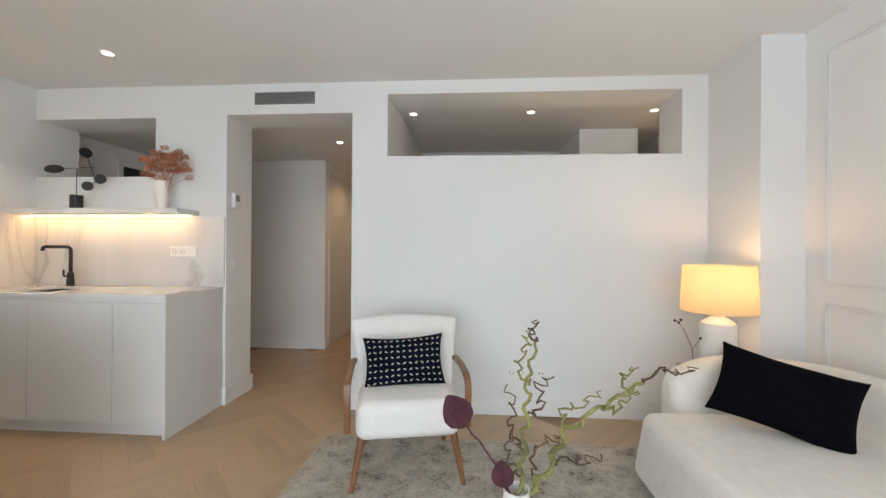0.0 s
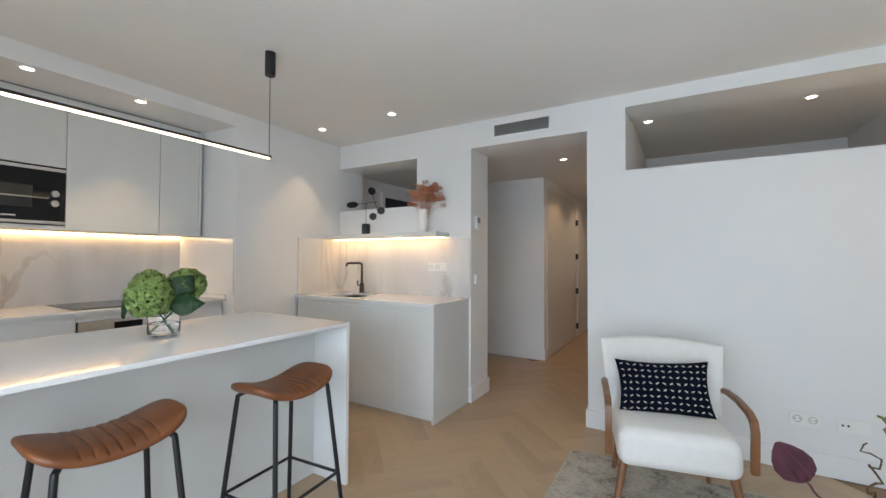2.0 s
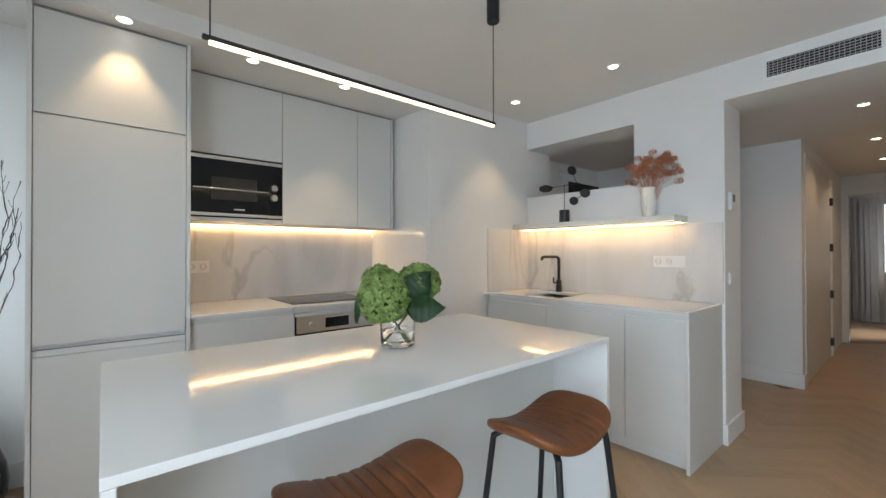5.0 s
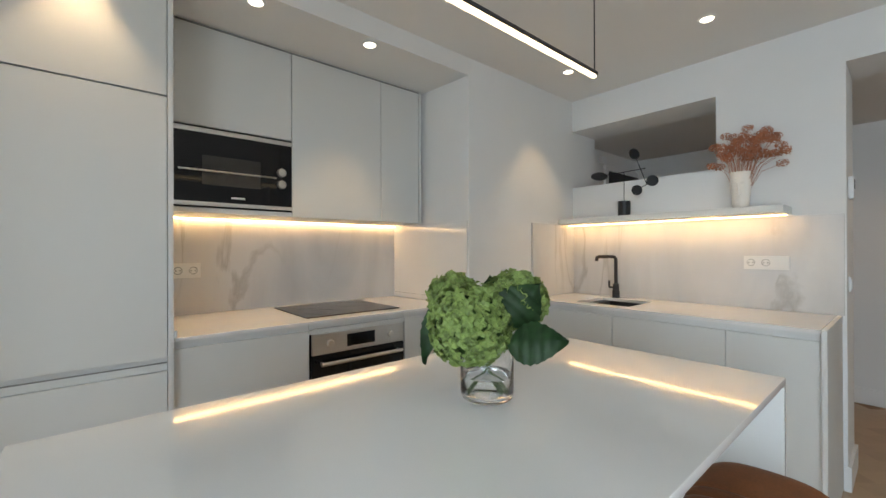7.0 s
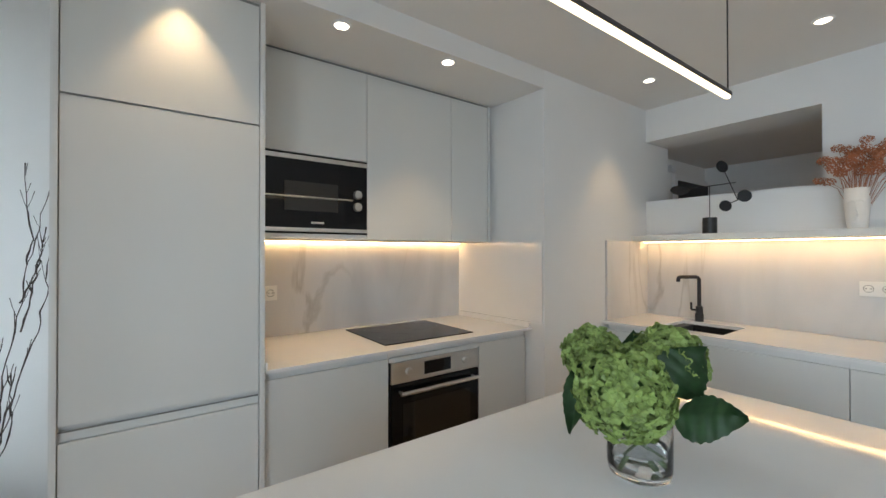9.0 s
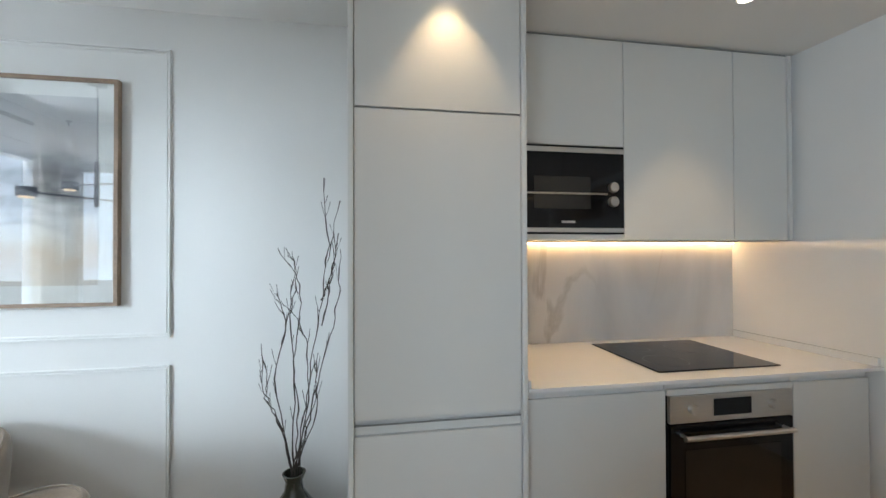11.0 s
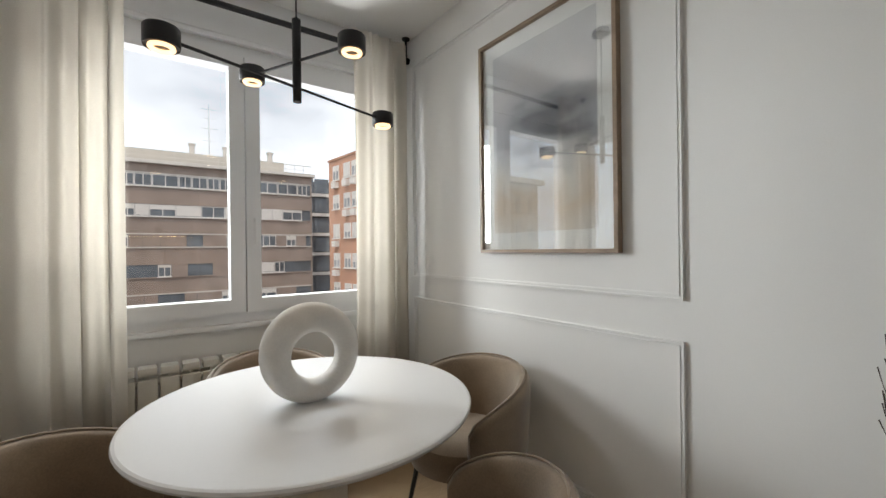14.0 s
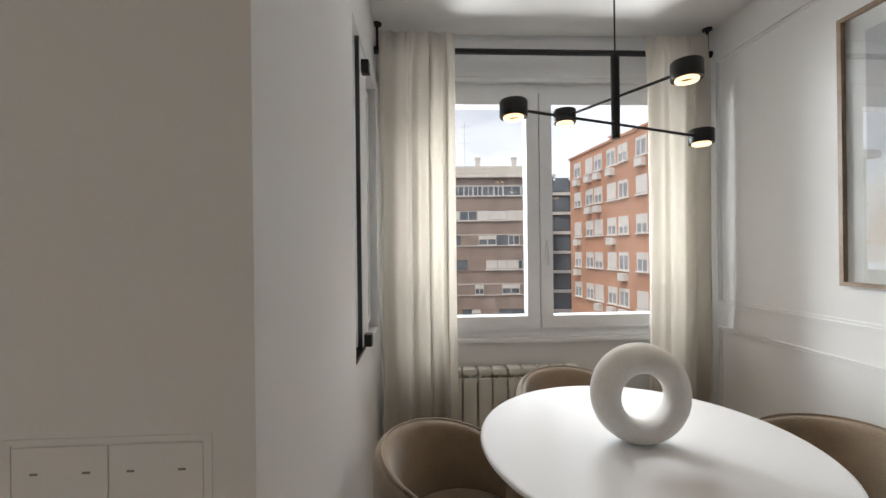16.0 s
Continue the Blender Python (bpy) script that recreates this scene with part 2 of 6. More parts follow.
def grid_surface(bm, fn, nu, nv, close_u=False):
    """A sheet of quads from fn(u, v), u and v from 0 to 1."""
    rows = []
    for i in range(nu if close_u else nu + 1):
        rows.append([bm.verts.new(fn(i / nu, j / nv)) for j in range(nv + 1)])
    n = len(rows)
    for i in range(n if close_u else n - 1):
        a, b = rows[i], rows[(i + 1) % n]
        for j in range(nv):
            bm.faces.new((a[j], b[j], b[j + 1], a[j + 1]))
    return bm


def mesh_of(name, bm, material, smooth=True):
    bmesh.ops.recalc_face_normals(bm, faces=bm.faces)
    bm.normal_update()
    if smooth:
        # creases stay sharp, and so do the borders of large flats against narrow bevels
        area = {f: f.calc_area() for f in bm.faces}
        for e in bm.edges:
            if len(e.link_faces) == 2:
                f, g = e.link_faces
                turn = e.calc_face_angle(0.0)
                big, small = max(area[f], area[g]), min(area[f], area[g])
                e.smooth = not (turn > 0.66 or turn > 0.2 and big > 25 * small)
        smooth = any(e.smooth and len(e.link_faces) == 2 for e in bm.edges)
    data = bpy.data.meshes.new(name)
    bm.to_mesh(data)
    bm.free()
    data.materials.append(material)
    if smooth:
        for p in data.polygons:
            p.use_smooth = True
    return data


def thing(name, label, category, at=(0, 0, 0), turn=0.0, group="", kind=""):
    ob = new(name)
    ob.empty_display_size = 0.1
    ob.matrix_world = pose(*at, 0, 0, turn)
    return tagged(ob, label, category, group, kind)


def place_of(ob):
    p = Vector(ob.location)
    while ob.parent:
        ob = ob.parent
        p += ob.location
    return p


def part(name, bm, material, parent, label="", world=False, smooth=True):
    """One mesh under a thing or a part; world: the mesh was made in room coordinates."""
    if world:
        off = place_of(parent)
        for v in bm.verts:
            v.co -= off
    ob = new(name, mesh_of(name, bm, material, smooth))
    ob.parent = parent
    return tagged(ob, label)


def solid(name, bm, material, label, category, kind="", group="", smooth=True):
    """A thing that is one mesh, made in room coordinates."""
    ob = new(name, mesh_of(name, bm, material, smooth))
    return tagged(ob, label, category, group, kind)


def setting(name, bm, material, label, category):
    return solid(name, bm, material, label, category, kind="structure", smooth=False)


# ---- the rooms ----
CZ = 2.50
NY = 3.0
setting("floor", block(-5.0, 3.0, -3.15, 12.2, -0.15, -0.008), SCREED, "light oak parquet floor in a chevron pattern", "floor")
setting("ceiling", block(-4.5, 2.2, -3.07, 3.0, CZ, CZ + 0.12), CEIL, "plain white painted living room ceiling", "ceiling")
setting("ceiling_hall", block(-4.2, -0.85, 3.36, 12.2, 2.305, 2.425), CEIL, "plain white lowered hall ceiling", "ceiling")
setting("ceiling_bedroom", block(-0.668, 2.2, 3.36, 7.0, 2.44, 2.56), CEIL, "plain ceiling of the room behind the transom", "ceiling")
# north wall with the doorway, the long transom and the niche opening
setting("wall_north", boxes(
    (-1.94, -0.94, NY, 3.36, 2.265, CZ), (-0.94, -0.668, NY, 3.36, 0, CZ), (-0.668, 1.49, NY, 3.36, 0, 1.93), (-0.668, 1.49, NY, 3.36, 2.40, CZ),
    (1.49, 2.2, NY, 3.36, 0, CZ), (-2.528, -1.94, NY, 3.36, 0, CZ), (-4.4, -2.528, NY, 3.36, 0, 1.785), (-3.55, -2.528, NY, 3.36, 2.25, CZ), (-4.4, -3.55, NY, 3.36, 1.785, CZ)),
    WALL, "white painted wall with doorway, long transom and niche", "wall")
setting("wall_west", boxes((-4.5, -4.28, -3.1, 0.235, 0, CZ), (-4.5, -4.32, 0.235, NY, 0, CZ)), WALL, "white painted wall with picture mouldings", "wall")
def beside_column(x0, x1, off0, off1, z0, z1):
    """A block along the column's slightly slanted side; off0 and off1: distances from that side."""
    bm = cube(bmesh.new(), x0, x1, 0, 1, z0, z1)
    for v in bm.verts:
        v.co.y = 1.742 + 0.0688 * (v.co.x + 4.32) - (off1 if v.co.y > 0.5 else off0)
    return bm


column = beside_column(-4.32, -3.55, 0, 1, 0, CZ)
for v in column.verts:
    if v.co.y < 1.6:
        v.co.y = NY
setting("wall_column_kitchen", column, WALL, "white painted column beside the kitchen", "wall")
setting("soffit_kitchen", boxes((-4.31, -3.551, -0.385, 1.794, 2.388, CZ)), CEIL, "white lowered soffit above the kitchen units", "soffit")
setting("wall_pillar_east", boxes((1.67, 2.2, 2.47, NY, 0, CZ)), WALL, "white painted corner pillar", "wall")
setting("wall_east", boxes((1.92, 2.2, -1.26, 2.47, 0, CZ)), WALL, "white painted wall behind the sofa", "wall")
setting("wall_south", boxes((-2.465, -1.95, -1.46, -1.26, 0, CZ), (-1.95, 1.05, -1.46, -1.26, 2.3, CZ), (1.05, 2.2, -1.46, -1.26, 0, CZ)), WALL, "white painted wall with the balcony opening", "wall")
setting("wall_dining_east", boxes((-2.465, -2.31, -2.10, -1.46, 0, CZ), (-2.465, -2.31, -2.80, -2.10, 0, 0.935), (-2.465, -2.31, -2.80, -2.10, 2.17, CZ), (-2.465, -2.31, -3.07, -2.80, 0, CZ)), WALL, "white wall with a side window", "wall")
setting("wall_dining_south", boxes((-4.28, -2.465, -3.07, -2.90, 0, 0.842), (-4.28, -2.465, -3.07, -2.90, 2.245, CZ), (-4.28, -4.19, -3.07, -2.90, 0.842, 2.245), (-2.51, -2.465, -3.07, -2.90, 0.842, 2.245)), WALL, "white parapet wall under the dining window", "wall")
# hall beyond the doorway
setting("wall_hall_north", boxes((-4.0, -1.81, 4.79, 4.95, 0, 2.305)), WALL, "white hall wall facing the doorway", "wall")
setting("wall_hall_west", boxes((-4.0, -3.82, 3.36, 4.79, 0, 2.305)), WALL, "white hall wall with the entrance door", "wall")
setting("wall_corridor_west", boxes((-1.97, -1.81, 4.95, 7.75, 0, 2.305)), WALL, "white corridor wall with a flush door", "wall")
setting("wall_corridor_east", boxes((-0.85, -0.668, 3.36, 9.0, 0, 2.60)), WALL, "white corridor wall", "wall")
setting("wall_corridor_end", boxes((-2.6, -1.74, 7.75, 7.9, 0, 2.305), (-1.74, -0.85, 7.75, 7.9, 2.04, 2.305)), WALL, "white wall round the bedroom doorway", "wall")
setting("wall_bedroom_end", boxes((-2.8, -1.5, 10.4, 10.55, 0, 2.305), (-0.5, 0.2, 10.4, 10.55, 0, 2.305), (-1.5, -0.5, 10.4, 10.55, 0, 0.9), (-1.5, -0.5, 10.4, 10.55, 2.1, 2.305), (-2.8, -2.6, 7.9, 10.4, 0, 2.305), (0.0, 0.2, 7.9, 10.4, 0, 2.305)), WALL, "white far bedroom wall", "wall")
setting("wall_transom_room", boxes((-0.668, 2.2, 5.0, 5.15, 0, 2.44), (1.05, 1.62, 4.1, 5.0, 0, 2.44), (1.95, 2.2, 3.36, 5.0, 0, 2.44)), WALL, "white walls of the room behind the transom", "wall")

# ---- marble ----


def marble():
    m, n, l, b = nodes_of("veined_marble")
    co = n.new("ShaderNodeTexCoord")
    mp = n.new("ShaderNodeMapping")
    mp.inputs["Rotation"].default_value = (radians(38), radians(-38), 0)
    mp.inputs["Scale"].default_value = (1.1, 1.1, 0.34)
    l.new(co.outputs["Object"], mp.inputs["Vector"])
    cloud = n.new("ShaderNodeTexNoise")
    cloud.inputs["Scale"].default_value, cloud.inputs["Detail"].default_value, cloud.inputs["Distortion"].default_value = 2.1, 5, 0.4
    vein = n.new("ShaderNodeTexNoise")
    vein.inputs["Scale"].default_value, vein.inputs["Detail"].default_value, vein.inputs["Distortion"].default_value = 1.7, 8, 0.7
    patch = n.new("ShaderNodeTexNoise")
    patch.inputs["Scale"].default_value = 1.4
    for t in (cloud, vein, patch):
        l.new(mp.outputs["Vector"], t.inputs["Vector"])
    sub = n.new("ShaderNodeMath")
    sub.operation = "SUBTRACT"
    sub.inputs[1].default_value = 0.5
    l.new(vein.outputs["Fac"], sub.inputs[0])
    ab = n.new("ShaderNodeMath")
    ab.operation = "ABSOLUTE"
    l.new(sub.outputs[0], ab.inputs[0])
    line = n.new("ShaderNodeMapRange")
    line.inputs["From Min"].default_value, line.inputs["From Max"].default_value = 0.0, 0.016
    line.inputs["To Min"].default_value, line.inputs["To Max"].default_value = 1.0, 0.0
    l.new(ab.outputs[0], line.inputs["Value"])
    where = n.new("ShaderNodeMapRange")
    where.inputs["From Min"].default_value, where.inputs["From Max"].default_value = 0.46, 0.62
    l.new(patch.outputs["Fac"], where.inputs["Value"])
    both = n.new("ShaderNodeMath")
    both.operation = "MULTIPLY"
    l.new(line.outputs["Result"], both.inputs[0])
    l.new(where.outputs["Result"], both.inputs[1])
    ground = n.new("ShaderNodeValToRGB")
    ground.color_ramp.elements[0].position, ground.color_ramp.elements[1].position = 0.36, 0.60
    ground.color_ramp.elements[0].color, ground.color_ramp.elements[1].color = (0.57, 0.565, 0.56, 1), (0.71, 0.70, 0.69, 1)
    l.new(cloud.outputs["Fac"], ground.inputs["Fac"])
    mix = n.new("ShaderNodeMix")
    mix.data_type = "RGBA"
    mix.inputs[7].default_value = (0.50, 0.485, 0.465, 1)
    l.new(both.outputs[0], mix.inputs[0])
    l.new(ground.outputs["Color"], mix.inputs[6])
    l.new(mix.outputs[2], b.inputs["Base Color"])
    b.inputs["Roughness"].default_value = 0.24
    return m


MARBLE = marble()

# ---- kitchen: units along the west wall ----
KT = 0.925
FX = -3.66


def front(name, y0, y1, z0, z1, x, parent, label=""):
    return part(name, block(x - 0.019, x, y0 + 0.0015, y1 - 0.0015, z0 + 0.0015, z1 - 0.0015, bevel=0.0012), LACQUER, parent, label, world=True)


tall = thing("fridge_cabinet", "tall handleless off-white cabinet with built-in fridge fronts", "cabinet", (-3.97, -0.075, 0))
part("body", block(-4.275, -3.683, -0.366, 0.216, 0.08, 2.373), CARCASS, tall, world=True)
part("side_panel", block(-4.275, -3.652, -0.385, -0.367, 0, 2.387, bevel=0.001), LACQUER, tall, world=True)
part("side_panel", block(-4.275, -3.652, 0.217, 0.236, 0, 2.387, bevel=0.001), LACQUER, tall, world=True)
# recessed strip whose dark grey stands in for the shade above the doors
part("shade_filler_strip", block(-3.70, -3.672, -0.366, 0.216, 2.374, 2.387), GAP, tall, world=True)
front("door", -0.366, 0.216, 1.899, 2.372, FX, tall)
front("door", -0.366, 0.216, 0.848, 1.894, FX, tall)
front("door", -0.366, 0.216, 0.086, 0.797, FX, tall)
part("grip_channel", block(-3.683, -3.674, -0.366, 0.216, 0.797, 0.825), LACQUER, tall, world=True)
part("shadow_line", block(-3.6735, -3.6715, -0.366, 0.216, 0.825, 0.830), GAP, tall, world=True)
part("plinth", block(-3.72, -3.70, -0.366, 0.216, 0, 0.082), CARCASS, tall, world=True)


def base_unit(name, label, y0, y1, fronts):
    u = thing(name, label, "cabinet", (-3.97, (y0 + y1) / 2, 0), group="kitchen base units")
    part("body", block(-4.319, -3.712, y0, y1, 0.08, KT - 0.0145), CARCASS, u, world=True)
    for kind, z0, z1 in fronts:
        front(kind, y0, y1, z0, z1, -3.69, u)
    part("grip_channel", block(-3.7115, -3.703, y0, y1, KT - 0.062, KT - 0.0145), CARCASS, u, world=True)
    part("plinth", block(-3.745, -3.73, y0, y1, 0, 0.079), CARCASS, u, world=True)
    return u


base_unit("drawer_cabinet", "off-white handleless kitchen drawer unit", 0.238, 0.808, [("drawer_front", 0.442, 0.872), ("drawer_front", 0.086, 0.405)])
base_unit("narrow_base_cabinet", "off-white handleless narrow kitchen base cabinet", 1.392, 1.776, [("door", 0.086, 0.872)])
ov = thing("oven_cabinet", "off-white base cabinet housing the oven", "cabinet", (-3.97, 1.117, 0), group="kitchen base units")
part("body", boxes((-4.275, -3.712, 0.811, 0.819, 0.08, KT - 0.022), (-4.275, -3.712, 1.383, 1.391, 0.08, KT - 0.022), (-4.275, -3.712, 0.819, 1.383, 0.08, 0.275)), CARCASS, ov, world=True)
front("drawer_front", 0.812, 1.390, 0.086, 0.268, -3.69, ov)
part("plinth", block(-3.745, -3.73, 0.812, 1.390, 0, 0.079), CARCASS, ov, world=True)
part("grip_channel", block(-3.7115, -3.703, 0.812, 1.390, 0.874, KT - 0.0145), CARCASS, ov, world=True)
part("top_rail", block(-3.709, -3.69, 0.812, 1.390, 0.850, 0.872), LACQUER, ov, world=True)

oven = thing("oven", "built-in steel and black glass electric oven", "oven", (-3.97, 1.117, 0.28))
part("body", block(-4.22, -3.70, 0.824, 1.378, 0.28, 0.847), GLOSSBLACK, oven, world=True)
part("control_panel", block(-3.70, -3.684, 0.822, 1.380, 0.742, 0.848, bevel=0.002), STEEL, oven, "brushed steel control panel", world=True)
part("display", block(-3.684, -3.681, 1.014, 1.184, 0.764, 0.830, bevel=0.001), GLOSSBLACK, oven, "black glass display", world=True)
for yk in (0.919, 1.284):
    knob = bmesh.new()
    lathe(knob, [(0.019, 0), (0.019, 0.012), (0.016, 0.016)], 20)
    bmesh.ops.rotate(knob, verts=knob.verts, matrix=Euler((0, radians(90), 0)).to_matrix())
    bmesh.ops.translate(knob, verts=knob.verts, vec=(-3.684, yk, 0.795))
    part("knob", knob, STEEL, oven, world=True)
od = part("door", block(-3.70, -3.682, 0.822, 1.380, 0.285, 0.738, bevel=0.002), GLOSSBLACK, oven, "black glass oven door", world=True)
part("window", block(-3.682, -3.680, 0.884, 1.319, 0.34, 0.64), surface("oven_window_glass", (0.010, 0.008, 0.006), 0.06, bump=0.0), od, world=True)
hd = bmesh.new()
tube(hd, [(-3.645, 0.856, 0.700), (-3.645, 1.346, 0.700)], 0.010, 12)
tube(hd, [(-3.682, 0.869, 0.700), (-3.645, 0.869, 0.700)], 0.007, 8)
tube(hd, [(-3.682, 1.333, 0.700), (-3.645, 1.333, 0.700)], 0.007, 8)
part("handle", hd, STEEL, od, "round steel bar handle", world=True)
wt = beside_column(-4.316, -3.645, 0.001, 1, KT - 0.014, KT)
for v in wt.verts:
    if v.co.y < 1.5:
        v.co.y = 0.238
solid("kitchen_worktop", wt, QUARTZ, "white quartz worktop on the kitchen base units", "worktop")
solid("worktop_upstand", block(-4.304, -3.648, 0.2375, 0.247, KT + 0.001, KT + 0.03, bevel=0.002), QUARTZ, "low white quartz upstand against the tall cabinet", "upstand")
solid("worktop_upstand", beside_column(-4.304, -3.655, 0.016, 0.0012, KT + 0.001, KT + 0.035), QUARTZ, "low white quartz upstand at the worktop end", "upstand")
solid("backsplash_kitchen", block(-4.319, -4.308, 0.238, 1.7405, KT + 0.001, 1.462), MARBLE, "white marble splashback with grey veins behind the hob", "splashback")
solid("side_splashback", beside_column(-4.3075, -3.56, 0.009, 0.0008, KT + 0.037, 1.462), QUARTZ, "plain white splashback panel on the column side", "splashback")
hob = thing("induction_hob", "black glass induction hob set in the worktop", "hob", (-3.965, 1.117, KT))
part("glass_plate", block(-4.236, -3.735, 0.814, 1.388, KT + 0.0005, KT + 0.006, bevel=0.002), GLOSSBLACK, hob, world=True)
zone = surface("hob_marking", (0.09, 0.09, 0.09), 0.3, bump=0.0)
for zy, zx, zr in ((0.96, -4.11, 0.075), (0.96, -3.88, 0.09), (1.235, -4.07, 0.105)):
    ring = bmesh.new()
    tube(ring, [(zx + zr * math.cos(a * math.pi / 16), zy + zr * math.sin(a * math.pi / 16), KT + 0.006) for a in range(32)], 0.0006, 4, closed=True)
    part("cooking_zone_ring", ring, zone, hob, world=True)


# wall units
def wall_unit(label, y0, y1, z0, z1):
    u = thing("wall_cabinet", label, "cabinet", (-4.12, (y0 + y1) / 2, z0), group="kitchen wall units")
    part("body", block(-4.319, -3.991, y0 + 0.0005, y1 - 0.0005, z0, z1), CARCASS, u, world=True)
    front("door", y0, y1, z0, z1, -3.97, u)
    return u


wall_unit("off-white handleless wall cabinet above the microwave", 0.238, 0.826, 1.886, 2.374)
wall_unit("tall off-white handleless wall cabinet", 0.827, 1.406, 1.463, 2.374)
wall_unit("narrow off-white handleless wall cabinet", 1.407, 1.712, 1.463, 2.374)
solid("wall_unit_end_panel", block(-4.275, -3.962, 1.7125, 1.732, 1.463, 2.374, bevel=0.001), LACQUER, "off-white end panel of the wall cabinets", "panel")
# its grey is the gap's shade put into the colour
solid("wall_unit_shade_filler", block(-4.1, -3.985, 0.238, 1.732, 2.375, 2.3875), GAP, "recessed filler strip above the wall cabinets, coloured dark as shade", "filler")
mwc = thing("microwave_niche", "off-white cabinet niche holding the microwave", "cabinet", (-4.12, 0.537, 1.463), group="kitchen wall units")
part("bottom_panel", block(-4.319, -3.972, 0.238, 0.8265, 1.463, 1.487), LACQUER, mwc, world=True)
part("back_panel", block(-4.319, -4.265, 0.238, 0.8265, 1.4875, 1.885), CARCASS, mwc, world=True)
mw = thing("microwave", "built-in black glass microwave with steel trim", "microwave", (-4.11, 0.537, 1.488))
part("body", block(-4.25, -3.985, 0.244, 0.820, 1.489, 1.883), GLOSSBLACK, mw, world=True)
part("front_frame", block(-3.985, -3.968, 0.242, 0.825, 1.489, 1.884, bevel=0.002), GLOSSBLACK, mw, world=True)
part("top_trim", block(-3.968, -3.962, 0.243, 0.824, 1.853, 1.875, bevel=0.001), STEEL, mw, "polished steel trim strip", world=True)
part("bottom_trim", block(-3.968, -3.962, 0.243, 0.824, 1.496, 1.516, bevel=0.001), STEEL, mw, "polished steel trim strip", world=True)
part("door_window", block(-3.968, -3.965, 0.39, 0.66, 1.60, 1.745), surface("microwave_window", (0.018, 0.018, 0.018), 0.15, bump=0), mw, world=True)
mh = bmesh.new()
tube(mh, [(-3.955, 0.29, 1.668), (-3.955, 0.735, 1.668)], 0.0045, 8)
tube(mh, [(-3.968, 0.735, 1.668), (-3.955, 0.735, 1.668)], 0.0045, 8)
tube(mh, [(-3.968, 0.30, 1.668), (-3.955, 0.30, 1.668)], 0.0045, 8)
part("handle", mh, STEEL, mw, "thin steel bar handle", world=True)
for zk in (1.70, 1.635):
    knob = bmesh.new()
    lathe(knob, [(0.024, 0), (0.024, 0.014), (0.020, 0.02), (0.0, 0.02)], 24, cap=False)
    bmesh.ops.rotate(knob, verts=knob.verts, matrix=Euler((0, radians(90), 0)).to_matrix())
    bmesh.ops.translate(knob, verts=knob.verts, vec=(-3.968, 0.768, zk))
    part("knob", knob, STEEL, mw, "round satin steel knob", world=True)
part("maker_mark", block(-3.968, -3.9665, 0.52, 0.585, 1.538, 1.548), STEEL, mw, world=True)
def led_strip(name, label, x0, x1, y0, y1, z):
    s = thing(name, label, "light strip", ((x0 + x1) / 2, (y0 + y1) / 2, z))
    part("profile", block(x0 - 0.002, x1 + 0.002, y0 - 0.002, y1 + 0.002, z + 0.004, z + 0.0098), PVC, s, world=True)
    part("diffuser", block(x0, x1, y0, y1, z, z + 0.0039), LED, s, "glowing warm white diffuser", world=True)


led_strip("led_strip", "glowing warm LED strip under the wall cabinets", -4.302, -4.286, 0.25, 1.725, 1.453)


def outlet(name, label, origin, across, out, modules, w=0.071, h=0.081):
    """A row of sockets on a wall; across and out are unit directions."""
    o = Vector(origin)
    a, u = Vector(across), Vector(out)
    r = thing(name, label, "socket", origin)
    total = w * len(modules)

    def slab(a0, a1, z0, z1, d0, d1, bev):
        p, q = a * a0 + u * d0, a * a1 + u * d1
        return block(p.x, q.x, p.y, q.y, z0, z1, bevel=bev)
    part("plate", slab(-total / 2, total / 2, -h / 2, h / 2, 0.0, 0.010, 0.0025), PLATE, r)
    for i, kind in enumerate(modules):
        c = -total / 2 + w * (i + 0.5)
        part("insert", slab(c - 0.026, c + 0.026, -0.027, 0.027, 0.010, 0.0118, 0.001), PLATE, r)
        if kind == "socket":
            s = bmesh.new()
            tube(s, [a * (c + 0.019 * math.cos(k * math.pi / 12)) + u * 0.0118 + Vector((0, 0, 0.019 * math.sin(k * math.pi / 12))) for k in range(24)], 0.0015, 6, closed=True)
            for dx in (-0.0095, 0.0095):
                tube(s, [a * (c + dx) + u * 0.0095, a * (c + dx) + u * 0.0125], 0.0036, 8)
            part("socket_holes", s, GAP, r)
        elif kind == "aerial":
            for dx in (-0.012, 0.012):
                s = bmesh.new()
                tube(s, [a * (c + dx) + u * 0.0095, a * (c + dx) + u * 0.014], 0.006, 10)
                part("aerial_port", s, BLACK, r)
    return r


outlet("double_socket", "white double wall socket on the marble splashback", (-4.308, 0.368, 1.168), (0, 1, 0), (1, 0, 0), ["socket", "socket"])

# ---- kitchen: sink run along the north wall ----
ST = 0.92


def sink_front(y, x0, x1, parent):
    return part("door", block(x0 + 0.0015, x1 - 0.0015, y, y + 0.019, 0.086, ST - 0.058, bevel=0.0012), LACQUER, parent, world=True)


for lab, x0, x1 in (("off-white handleless sink base cabinet in the corner", -3.53, -2.931), ("off-white handleless base cabinet", -2.930, -2.336), ("narrow off-white handleless end base cabinet", -2.335, -1.977)):
    u = thing("base_cabinet", lab, "cabinet", ((x0 + x1) / 2, 2.7, 0), group="sink run base units")
    part("body", block(x0, x1, 2.445, 2.995, 0.08, ST - 0.172), CARCASS, u, world=True)
    sink_front(2.424, x0, x1, u)
    part("grip_channel", block(x0, x1, 2.443, 2.4445, ST - 0.17, ST - 0.021), CARCASS, u, world=True)
    part("plinth", block(x0, x1, 2.463, 2.475, 0, 0.079), CARCASS, u, world=True)
